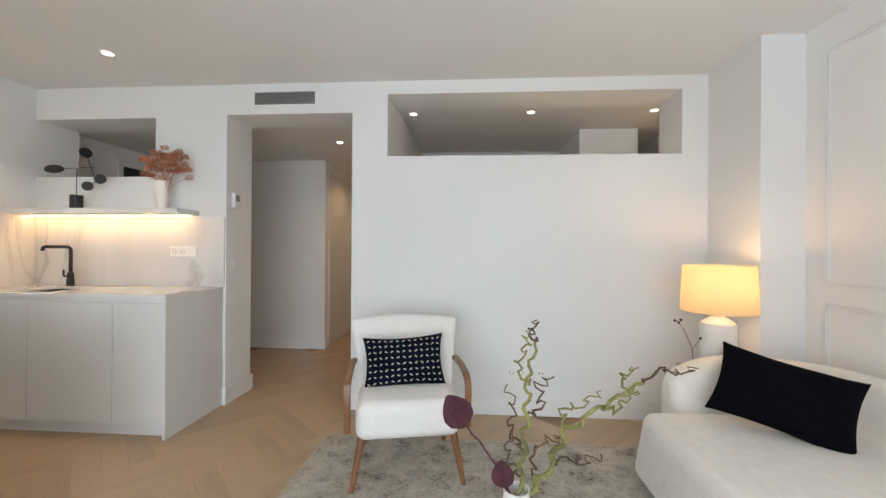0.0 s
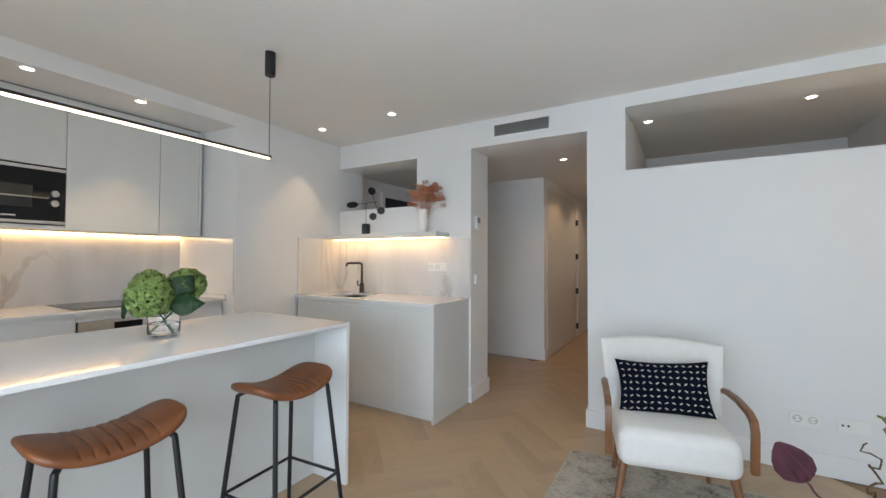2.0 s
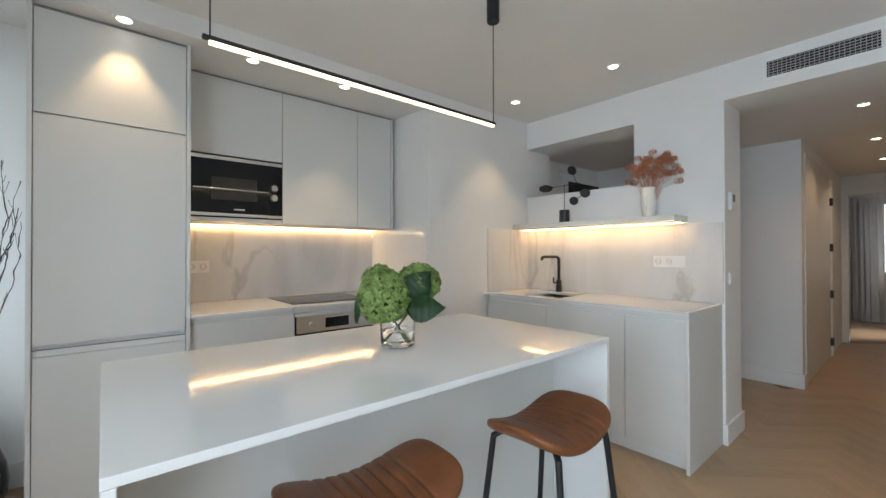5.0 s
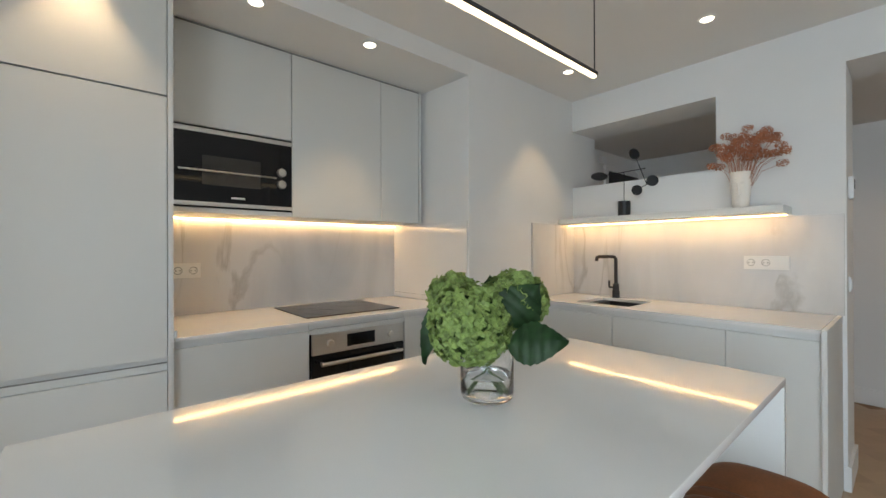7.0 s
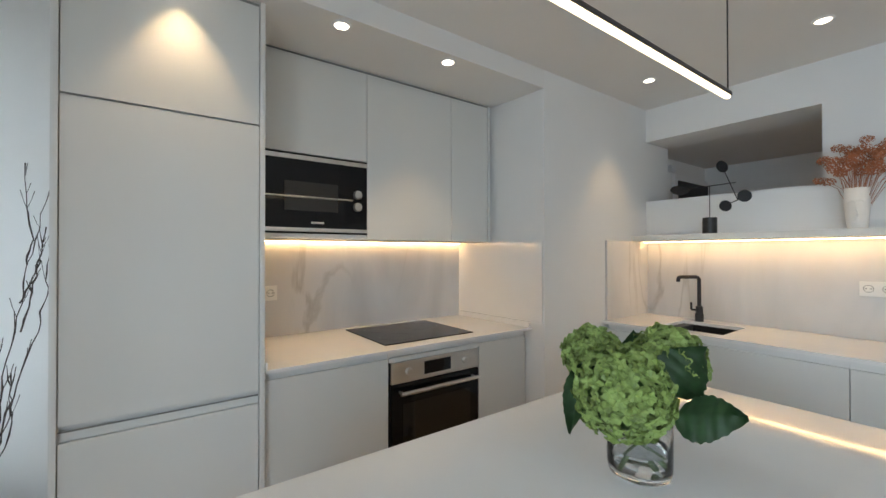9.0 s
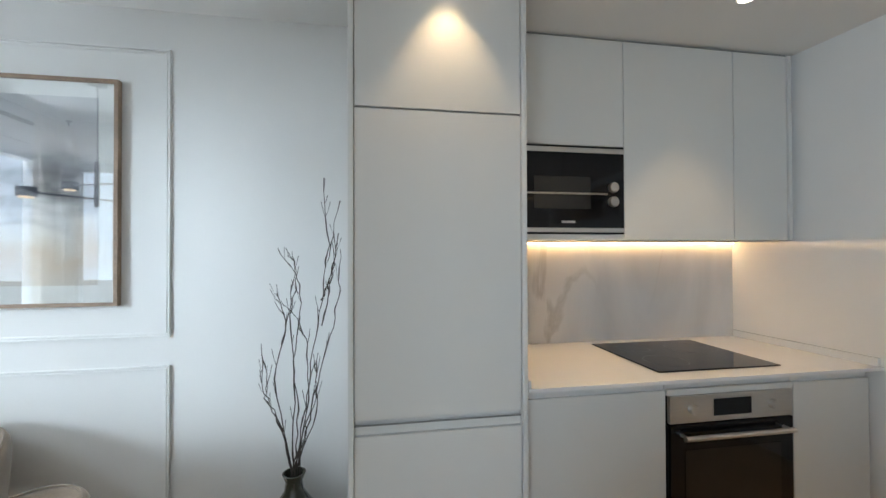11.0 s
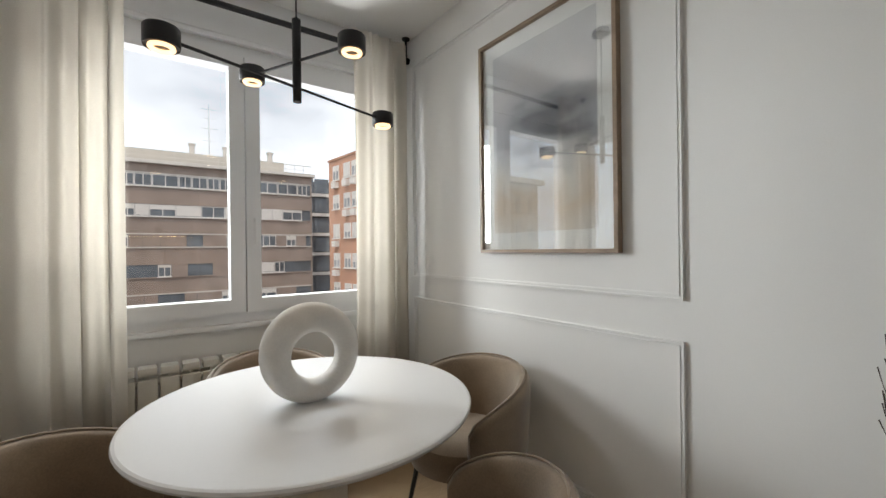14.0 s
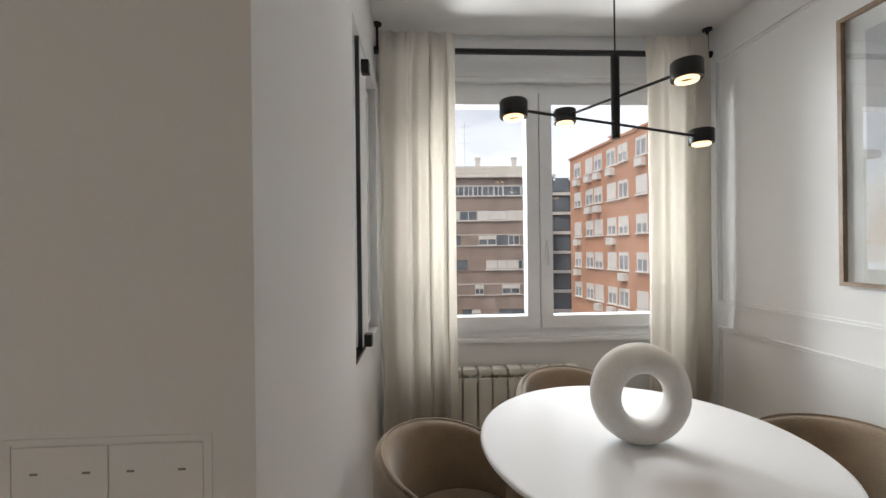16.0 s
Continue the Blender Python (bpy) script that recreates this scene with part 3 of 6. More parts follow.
solid("end_panel", block(-1.9765, -1.957, 2.402, 2.9975, 0, ST - 0.0005, bevel=0.001), LACQUER, "off-white end panel of the sink run reaching the floor", "panel")
solid("sink_worktop", boxes((-3.549, -3.22, 2.402, 2.988, ST - 0.02, ST), (-3.22, -2.86, 2.402, 2.50, ST - 0.02, ST), (-3.22, -2.86, 2.86, 2.988, ST - 0.02, ST), (-2.86, -1.9775, 2.402, 2.988, ST - 0.02, ST)), QUARTZ, "white quartz worktop with an undermounted sink", "worktop")
sink = thing("sink", "black undermounted rectangular sink", "sink", (-3.04, 2.68, ST - 0.16))
part("bowl", boxes((-3.222, -2.858, 2.498, 2.862, ST - 0.17, ST - 0.16), (-3.232, -3.160, 2.49, 2.87, ST - 0.17, ST - 0.021), (-2.86, -2.848, 2.49, 2.87, ST - 0.17, ST - 0.021), (-3.22, -2.86, 2.49, 2.502, ST - 0.159, ST - 0.021), (-3.22, -2.86, 2.858, 2.87, ST - 0.159, ST - 0.021)), BLACK, sink, world=True)
dr = bmesh.new()
lathe(dr, [(0.035, ST - 0.159), (0.035, ST - 0.156), (0.02, ST - 0.157)], 20, (-3.04, 2.68))
part("drain", dr, STEEL, sink, world=True)
solid("backsplash_sink", block(-3.533, -1.948, 2.989, 2.9995, ST + 0.001, 1.462), MARBLE, "white marble splashback with grey veins behind the sink", "splashback")
solid("marble_side_panel", block(-3.5495, -3.534, 2.436, 2.9995, ST + 0.001, 1.474), MARBLE, "white marble splashback on the column beside the sink", "splashback")
solid("wall_shelf", block(-3.532, -2.16, 2.76, 2.9985, 1.473, 1.512, bevel=0.001), LACQUER, "long white floating wall shelf above the sink", "shelf")
led_strip("led_strip", "glowing warm LED strip under the floating shelf", -3.525, -2.17, 2.905, 2.925, 1.463)
tap = thing("kitchen_tap", "matt black angular kitchen mixer tap", "tap", (-3.14, 2.905, ST))
tb = bmesh.new()
lathe(tb, [(0.026, 0), (0.026, 0.05), (0.022, 0.056), (0.022, 0.10), (0.014, 0.106)], 20)
part("base", tb, BLACK, tap)
sp = bmesh.new()
tube(sp, [(0, 0, 0.10), (0, 0, 0.285), (-0.004, -0.008, 0.297), (-0.012, -0.024, 0.303), (-0.065, -0.13, 0.303), (-0.070, -0.14, 0.299), (-0.072, -0.144, 0.285), (-0.072, -0.144, 0.272)], 0.0125, 12)
part("spout", sp, BLACK, tap)
lv = bmesh.new()
tube(lv, [(-0.02, 0, 0.075), (-0.042, -0.01, 0.075), (-0.046, -0.012, 0.08), (-0.046, -0.012, 0.125)], 0.007, 8)
part("lever", lv, BLACK, tap)
outlet("triple_socket", "white triple wall socket on the marble splashback", (-2.275, 2.988, 1.195), (1, 0, 0), (0, -1, 0), ["socket", "socket", "blank"])

# ---- island ----
isl = thing("kitchen_island", "white quartz waterfall kitchen island with a seating overhang", "island", (-2.34, 0.67, 0))
IX0, IX1, IY0, IY1, IT = -2.83, -1.952, -0.13, 1.485, 0.91
part("countertop", block(IX0, IX1, IY0, IY1, IT - 0.02, IT, bevel=0.0015), QUARTZ, isl, "glossy white quartz top", world=True)
part("waterfall_side", block(IX0, IX1, IY0 + 0.001, IY0 + 0.021, 0, IT - 0.021), QUARTZ, isl, world=True)
part("waterfall_side", block(IX0, IX1, IY1 - 0.021, IY1 - 0.001, 0, IT - 0.021), QUARTZ, isl, world=True)
part("back_panel", block(-2.23, -2.21, IY0 + 0.022, IY1 - 0.022, 0, IT - 0.021), LACQUER, isl, world=True)
part("body", block(-2.80, -2.231, IY0 + 0.022, IY1 - 0.022, 0.08, IT - 0.022), CARCASS, isl, world=True)
for k in range(3):
    y0 = IY0 + 0.022 + k * 0.5236
    part("door", block(-2.821, -2.802, y0 + 0.001, y0 + 0.522, 0.086, IT - 0.06, bevel=0.001), LACQUER, isl, world=True)
part("plinth", block(-2.77, -2.76, IY0 + 0.022, IY1 - 0.022, 0, 0.079), CARCASS, isl, world=True)


# ---- bar stools ----
def stool():
    r = thing("bar_stool", "backless bar stool with ribbed tan leather saddle seat and black legs", "stool", group="stools at the island")
    W, D = 0.215, 0.150

    def seat(u, v):
        # sections across the seat, strung along its length; shallow channels over the middle
        t = max(-0.9995, min(0.9995, 2 * u - 1))
        y = W * t
        ca, sa = math.cos(2 * math.pi * v), math.sin(2 * math.pi * v)
        wide = D * (1 - abs(t) ** 5.0) ** 0.30
        thick = 0.027 * (1 - abs(t) ** 7.0) ** 0.5
        x = wide * math.copysign(abs(ca) ** 0.5, ca)
        z = thick * math.copysign(abs(sa) ** 0.75, sa)
        saddle = 0.055 * t * t - 0.012 * (x / D) ** 2
        channel = 0.0
        if abs(y) < 0.118 and sa > 0:
            channel = -0.0065 * (1 - abs(math.sin(math.pi * y / 0.034))) ** 2 * min(1.0, 2.2 * sa)
        return (x, y, 0.672 + saddle + z + channel)
    part("seat", grid_surface(bmesh.new(), seat, 150, 40), LEATHER, r, "ribbed tan leather saddle seat")
    feet = []
    for sx in (-1, 1):
        for sy in (-1, 1):
            leg = bmesh.new()
            top = Vector((sx * 0.085, sy * 0.125, 0.675))
            knee = Vector((sx * 0.120, sy * 0.155, 0.655))
            foot = Vector((sx * 0.185, sy * 0.205, 0.0))
            tube(leg, [top, top.lerp(knee, 0.55) + Vector((0, 0, 0.004)), knee, knee.lerp(foot, 0.04), foot], 0.0105, 10)
            part("leg", leg, BLACK, r)
            feet.append(knee.lerp(foot, 0.655))
    for a, b in ((0, 1), (1, 3), (3, 2), (2, 0)):
        bar = bmesh.new()
        tube(bar, [feet[a], feet[b]], 0.0075, 8)
        part("footrest_bar", bar, BLACK, r)
    return r


st = stool()
st.matrix_world = pose(-1.93, 1.035, 0, 0, 0, 4)
copy_thing(st, pose(-1.975, 0.37, 0, 0, 0, -3))

# ---- pendant bar ----
pd = thing("pendant_bar_light", "slim black linear pendant lamp with glowing underside over the island", "pendant lamp", (-2.42, 0.67, CZ))
part("bar", block(-2.428, -2.412, 0.085, 1.302, 1.871, 1.884, bevel=0.003), BLACK, pd, world=True)
part("diffuser", block(-2.4275, -2.4125, 0.102, 1.292, 1.860, 1.8708, bevel=0.004), BARLED, pd, "glowing warm white diffuser", world=True)
cb = bmesh.new()
lathe(cb, [(0.028, 2.360), (0.030, 2.365), (0.030, CZ - 0.0005)], 24, (-2.42, 1.290))
part("ceiling_canister", cb, BLACK, pd, world=True)
for y in (0.105, 1.290):
    c = bmesh.new()
    tube(c, [(-2.42, y, 1.882), (-2.42, y, CZ - 0.0005 if y < 1 else 2.361)], 0.0022, 6)
    part("cable", c, BLACK, pd, world=True)


# ---- recessed ceiling spots ----
def spot(x, y, z, watt, colour=(1.0, 0.72, 0.42), half=38):
    r = thing("recessed_spot", "small round white recessed ceiling spot, lit", "ceiling spot", (x, y, z), group="recessed spots")
    rim = bmesh.new()
    lathe(rim, [(0.043, -0.0005), (0.042, -0.005), (0.032, -0.006), (0.031, -0.002)], 24, cap=False)
    part("rim", rim, PVC, r)
    lens = bmesh.new()
    lathe(lens, [(0.0305, -0.002), (0.0305, -0.0035)], 20)
    part("lens", lens, SPOT, r, "glowing lens")
    if watt:
        lamp("spot_beam", "SPOT", watt, colour, look((x, y, z - 0.012), (x, y + 0.0001, 0)), radius=0.03, spot=radians(2 * half))


for x, y, z, w in ((-3.575, -0.05, 2.388, 10), (-3.62, 0.54, 2.388, 14), (-3.62, 1.12, 2.388, 14), (-3.25, 2.46, CZ, 13), (-2.42, 2.46, CZ, 13)):
    spot(x, y, z, w)
for x, y in ((-1.36, 3.97), (-1.36, 5.30), (-1.36, 6.54)):
    spot(x, y, 2.305, 9, (1.0, 0.64, 0.34), half=68)
for x, y in ((-0.55, 3.56), (0.49, 3.56), (1.54, 3.56)):
    spot(x, y, 2.44, 8 if x > -0.5 else 0, half=70)

# ---- dining bay: windows ----
win = thing("window_1", "white two-sash window over the dining table, closed", "window", (-3.35, -2.905, 0.842), kind="structure")
WY0, WY1 = -2.965, -2.90


def frame_bars(x0, x1, z0, z1, y0, y1, w):
    return boxes((x0, x0 + w, y0, y1, z0, z1), (x1 - w, x1, y0, y1, z0, z1), (x0 + w, x1 - w, y0, y1, z0, z0 + w), (x0 + w, x1 - w, y0, y1, z1 - w, z1))


part("window_frame", frame_bars(-4.19, -2.51, 0.842, 2.245, WY0, WY1, 0.05), PVC, win, world=True, smooth=False)
for x0, x1 in ((-4.139, -3.352), (-3.346, -2.561)):
    sash = part("sash", frame_bars(x0, x1, 0.893, 2.194, WY0 + 0.005, WY1 + 0.022, 0.068), PVC, win, world=True, smooth=False)
    pane = part("pane", block(x0 + 0.066, x1 - 0.066, WY0 + 0.03, WY0 + 0.036, 0.959, 2.128), PANE, sash, world=True)
    pane.visible_shadow = False
hn = boxes((-3.406, -3.382, WY1 + 0.022, WY1 + 0.03, 1.30, 1.38), (-3.401, -3.387, WY1 + 0.03, WY1 + 0.055, 1.355, 1.37), (-3.403, -3.385, WY1 + 0.045, WY1 + 0.058, 1.24, 1.37))
part("handle", hn, PVC, win, world=True)
part("window_sill", block(-4.275, -2.47, -2.899, -2.868, 0.818, 0.842, bevel=0.003), PVC, win, world=True)
sb = thing("shutter_box", "white roller shutter box above the window", "shutter box", (-3.37, -2.88, 2.245), kind="structure")
part("box", block(-4.275, -2.47, -2.899, -2.866, 2.247, CZ - 0.001, bevel=0.002), PVC, sb, world=True)
part("cover", block(-4.24, -2.50, -2.865, -2.857, 2.268, CZ - 0.03, bevel=0.002), PVC, sb, world=True)

sw = thing("window_2", "narrow black and white side window of the dining bay", "window", (-2.40, -2.45, 0.938), kind="structure")


def side_bars(y0, y1, z0, z1, x0, x1, w):
    return boxes((x0, x1, y0, y0 + w, z0, z1), (x0, x1, y1 - w, y1, z0, z1), (x0, x1, y0 + w, y1 - w, z0, z0 + w), (x0, x1, y0 + w, y1 - w, z1 - w, z1))


part("window_frame", side_bars(-2.797, -2.103, 0.938, 2.167, -2.40, -2.335, 0.035), PVC, sw, world=True, smooth=False)
for y0, y1 in ((-2.76, -2.40), (-2.40, -2.106)):
    sash = part("sash", side_bars(y0, y1, 0.975, 2.13, -2.43, -2.37, 0.03), PVC, sw, world=True, smooth=False)
    pane = part("pane", block(-2.403, -2.397, y0 + 0.028, y1 - 0.028, 1.003, 2.102), PANE, sash, world=True)
    pane.visible_shadow = False
part("black_trim", block(-2.463, -2.447, -2.268, -2.258, 0.95, 2.165), BLACK, sw, "thin black upright gasket", world=True, smooth=False)
part("black_rail", block(-2.467, -2.431, -2.33, -2.104, 0.9365, 0.949), BLACK, sw, "black bottom rail", world=True)
part("mid_profile", block(-2.461, -2.431, -2.46, -2.30, 0.95, 2.165, bevel=0.002), PVC, sw, world=True)
for z in (0.945, 2.055):
    part("black_bracket", block(-2.492, -2.455, -2.365, -2.32, z, z + 0.05, bevel=0.002), BLACK, sw, "square black bracket", world=True)


# ---- curtains ----
def curtain(label, x0, x1, y, z0, z1, folds, seed, gather):
    r = thing("curtain", label, "curtain", ((x0 + x1) / 2, y, z0), group="dining curtains")
    rnd = random.Random(seed)
    ph = [rnd.uniform(0, 6.28) for _ in range(4)]
    mid = (x0 + x1) / 2

    def f(u, v):
        wide = 1.0 - gather * math.sin(math.pi * min(1, v * 1.02)) * 0.5
        x = mid + (x0 + (x1 - x0) * u - mid) * wide
        amp = 0.028 + 0.012 * math.sin(ph[0] + 5 * u)
        a = 2 * math.pi * folds * (u + 0.045 * math.sin(7.5 * u + ph[3])) + 0.5 * math.sin(ph[1] + 2.5 * v)
        fold = math.sin(a) + 0.35 * math.sin(2.3 * a + ph[2] + 1.5 * v)
        top = max(0.0, (v - 0.93) / 0.07)
        amp = amp * (1 - 0.75 * top)
        pinch = 0.010 * top * math.sin(2 * math.pi * folds * 2.6 * u + ph[3])
        return (x - mid + 0.012 * math.cos(a), amp * fold + pinch, (z1 - z0) * v)
    bm = grid_surface(bmesh.new(), f, 180, 40)
    bmesh.ops.solidify(bm, geom=bm.faces, thickness=0.0022)
    part("cloth", bm, CURTAIN, r)
    hem = bmesh.new()
    tube(hem, [Vector(f(u / 60, 0.0)) + Vector((0, 0, 0.004)) for u in range(61)], 0.0035, 6)
    part("hem", hem, CURTAIN, r)
    return r


def cloth_material(name, colour, through):
    m, n, l, b = nodes_of(name)
    co = n.new("ShaderNodeTexCoord")
    weave = n.new("ShaderNodeTexNoise")
    weave.inputs["Scale"].default_value, weave.inputs["Detail"].default_value = 300, 3
    l.new(co.outputs["Object"], weave.inputs["Vector"])
    ramp = n.new("ShaderNodeValToRGB")
    ramp.color_ramp.elements[0].color = (*[c * 0.9 for c in colour], 1)
    ramp.color_ramp.elements[1].color = (*[min(1, c * 1.06) for c in colour], 1)
    l.new(weave.outputs["Fac"], ramp.inputs["Fac"])
    dif, tra = n.new("ShaderNodeBsdfDiffuse"), n.new("ShaderNodeBsdfTranslucent")
    bp = n.new("ShaderNodeBump")
    bp.inputs["Strength"].default_value, bp.inputs["Distance"].default_value = 0.2, 0.002
    l.new(weave.outputs["Fac"], bp.inputs["Height"])
    for s in (dif, tra):
        l.new(ramp.outputs["Color"], s.inputs["Color"])
        l.new(bp.outputs["Normal"], s.inputs["Normal"])
    mix = n.new("ShaderNodeMixShader")
    mix.inputs[0].default_value = through
    l.new(dif.outputs[0], mix.inputs[1])
    l.new(tra.outputs[0], mix.inputs[2])
    n.remove(b)
    l.new(mix.outputs[0], n["Material Output"].inputs["Surface"])
    return m


CURTAIN = cloth_material("linen_curtain", (0.82, 0.78, 0.72), 0.05)
SHADE = cloth_material("linen_lampshade", (0.84, 0.74, 0.56), 0.55)
curtain("cream linen curtain hanging in soft folds from the black rail", -2.885, -2.485, -2.715, 0.02, 2.432, 3.6, 3, 0.06)
curtain("narrow cream linen curtain gathered beside the picture wall", -4.222, -3.872, -2.715, 0.02, 2.432, 3.1, 8, 0.08)
rod = thing("curtain_rod", "black metal curtain rail on ceiling brackets", "curtain rail", (-3.38, -2.77, 2.46))
rb = bmesh.new()
tube(rb, [(-4.24, -2.77, 2.362), (-2.48, -2.77, 2.362)], 0.015, 12)
part("rail", rb, BLACK, rod, world=True)
for x in (-4.24, -2.48):
    bb = bmesh.new()
    lathe(bb, [(0.024, CZ - 0.009), (0.024, CZ - 0.0005)], 20, (x, -2.77))
    tube(bb, [(x, -2.77, CZ - 0.005), (x, -2.77, 2.352)], 0.007, 10)
    tube(bb, [(x - 0.018, -2.77, 2.362), (x + 0.018, -2.77, 2.362)], 0.019, 12)
    part("bracket", bb, BLACK, rod, world=True)

# ---- radiator ----
rad = thing("radiator", "cream ribbed radiator under the window", "radiator", (-3.2, -2.83, 0.10))
RADP = surface("radiator_enamel", (0.70, 0.69, 0.64), 0.4, scale=5, vary=0.02, bump=0.02)
k = 0
x = -2.70
while x > -3.56:
    sec = bmesh.new()
    cube(sec, x - 0.036, x + 0.036, -2.798, -2.782, 0.13, 0.655, bevel=0.006)
    cube(sec, x - 0.036, x + 0.036, -2.862, -2.846, 0.13, 0.655, bevel=0.006)
    cube(sec, x - 0.034, x + 0.034, -2.858, -2.784, 0.668, 0.703, bevel=0.008)
    cube(sec, x - 0.006, x + 0.006, -2.855, -2.79, 0.13, 0.69)
    part("section", sec, RADP, rad, world=True)
    x -= 0.08
pipes = bmesh.new()
tube(pipes, [(-2.65, -2.822, 0.16), (-3.60, -2.822, 0.16)], 0.014, 10)
tube(pipes, [(-2.65, -2.822, 0.63), (-3.60, -2.822, 0.63)], 0.014, 10)
tube(pipes, [(-2.65, -2.822, 0.16), (-2.65, -2.822, -0.005)], 0.010, 10)
tube(pipes, [(-3.60, -2.822, 0.16), (-3.60, -2.822, -0.005)], 0.010, 10)
part("pipe", pipes, RADP, rad, world=True)

# ---- dining table, ring, chairs ----
TC = (-3.36, -1.888)
tbl = thing("dining_table", "round white lacquered dining table on a pedestal", "table", (*TC, 0))
tt = bmesh.new()
lathe(tt, [(0.43, 0.715), (0.477, 0.725), (0.486, 0.732), (0.489, 0.739), (0.486, 0.745), (0.479, 0.747)], 96)
part("tabletop", tt, TABLETOP, tbl)
pdm = bmesh.new()
lathe(pdm, [(0.25, 0.0), (0.25, 0.012), (0.20, 0.025), (0.115, 0.05), (0.10, 0.09), (0.10, 0.65), (0.13, 0.70), (0.13, 0.7145)], 48)
part("pedestal", pdm, surface("oak_pedestal", (0.62, 0.56, 0.48), 0.5, scale=6, vary=0.06, bump=0.05), tbl)
ring = bmesh.new()


def donut(u, v):
    a, b = 2 * math.pi * u, 2 * math.pi * v
    tr = 0.040 + 0.007 * math.cos(a - 0.9)
    r = 0.105 + tr * math.cos(b)
    return (r * math.cos(a), 0.046 * math.sin(b), max((r + 0.006) * math.sin(a) + 0.142, 0.0))


grid_surface(ring, donut, 72, 28, close_u=True)
bmesh.ops.remove_doubles(ring, verts=ring.verts, dist=0.0005)
bmesh.ops.rotate(ring, verts=ring.verts, matrix=Euler((0, 0, radians(-7))).to_matrix())
bmesh.ops.translate(ring, verts=ring.verts, vec=(-3.352, -1.868, 0.7475))
solid("ring_sculpture", ring, STONEWARE, "matt white ceramic ring sculpture standing on the table", "sculpture")


def dining_chair():
    r = thing("dining_chair", "taupe velvet barrel dining chair with thin black legs", "chair", group="chairs round the table")
    R = 0.230

    def shell(u, v):
        # a curved back that wraps round the seat, lower at its front ends
        a = radians(-35 + 250 * u)
        s = math.sin(math.pi * u) ** 0.55 if 0 < u < 1 else 0.0
        top = 0.56 + 0.165 * s
        bot = 0.40 - 0.03 * s
        per = v * 2 * math.pi
        th = 0.030
        z = (top + bot) / 2 + (top - bot) / 2 * math.copysign(abs(math.sin(per)) ** 0.5, math.sin(per))
        rr = R + 0.020 * (z - 0.4) / 0.3 + th * math.copysign(abs(math.cos(per)) ** 0.6, math.cos(per))
        return (rr * math.cos(a), rr * math.sin(a), z)
    bm = grid_surface(bmesh.new(), shell, 56, 28)
    bmesh.ops.remove_doubles(bm, verts=bm.verts, dist=0.0004)
    bmesh.ops.holes_fill(bm, edges=bm.edges)
    part("backrest", bm, VELVET, r, "curved taupe velvet backrest")
    seat = bmesh.new()
    lathe(seat, [(0.17, 0.365), (0.202, 0.375), (0.208, 0.40), (0.208, 0.445), (0.197, 0.468), (0.17, 0.478), (0.10, 0.482), (0.001, 0.483)], 48)
    part("seat", seat, VELVET, r)
    piping = bmesh.new()
    tube(piping, [((R + 0.02) * math.cos(radians(-35 + 250 * k / 40)), (R + 0.02) * math.sin(radians(-35 + 250 * k / 40)), 0.5635 + 0.165 * (math.sin(math.pi * k / 40) ** 0.55 if 0 < k < 40 else 0)) for k in range(41)], 0.004, 6)
    part("piping", piping, VELVET, r)
    for a in (45, 135, 225, 315):
        leg = bmesh.new()
        c, s = math.cos(radians(a)), math.sin(radians(a))
        tube(leg, [(0.17 * c, 0.17 * s, 0.37), (0.25 * c, 0.25 * s, 0.0)], [0.011, 0.007], 8)
        part("leg", leg, BLACK, r)
    return r


ch = dining_chair()
ch.matrix_world = pose(-3.955, -1.905, 0, 0, 0, 93)
copy_thing(ch, pose(-2.815, -1.945, 0, 0, 0, -108))
copy_thing(ch, pose(-3.455, -1.325, 0, 0, 0, 18))
copy_thing(ch, pose(-3.39, -2.47, 0, 0, 0, 182))

# ---- dining lamp ----
dl = thing("dining_pendant_lamp", "black pendant lamp with crossed arms and four lit discs", "pendant lamp", (-3.363, -2.03, CZ))
LX, LY = -3.363, -2.028
sb_ = bmesh.new()
tube(sb_, [(LX, LY, 1.705), (LX, LY, 1.985)], 0.0145, 16)
part("stem", sb_, BLACK, dl, world=True)
sc = bmesh.new()
tube(sc, [(LX, LY, 1.975), (LX, LY, CZ - 0.02)], 0.0028, 8)
part("cable", sc, BLACK, dl, world=True)
cn = bmesh.new()
lathe(cn, [(0.05, CZ - 0.025), (0.052, CZ - 0.022), (0.052, CZ - 0.0005)], 28, (LX, LY))
part("ceiling_rose", cn, BLACK, dl, world=True)
HEADS = ((-3.469, -1.813, 1.843), (-3.265, -2.243, 1.850), (-2.985, -1.915, 1.764), (-3.741, -2.133, 1.742))
for a, b in ((0, 1), (2, 3)):
    arm = bmesh.new()
    tube(arm, [Vector(HEADS[a]), Vector(HEADS[b])], 0.005, 8)
    part("arm", arm, BLACK, dl, world=True)
for hx, hy, hz in HEADS:
    hb = bmesh.new()
    lathe(hb, [(0.038, hz - 0.022), (0.042, hz - 0.026), (0.043, hz - 0.022), (0.043, hz + 0.022), (0.040, hz + 0.026)], 32, (hx, hy))
    head = part("lamp_head", hb, BLACK, dl, world=True)
    db = bmesh.new()
    tube(db, [(hx + 0.026 * math.cos(k * math.pi / 16), hy + 0.026 * math.sin(k * math.pi / 16), hz - 0.0275) for k in range(32)], 0.006, 8, closed=True)
    part("light_ring", db, DISCLED, head, "glowing ring", world=True)
    lamp("disc_light", "SPOT", 1.5, (1.0, 0.82, 0.58), look((hx, hy, hz - 0.04), (hx, hy + 0.0001, 0)), radius=0.03, spot=radians(130))

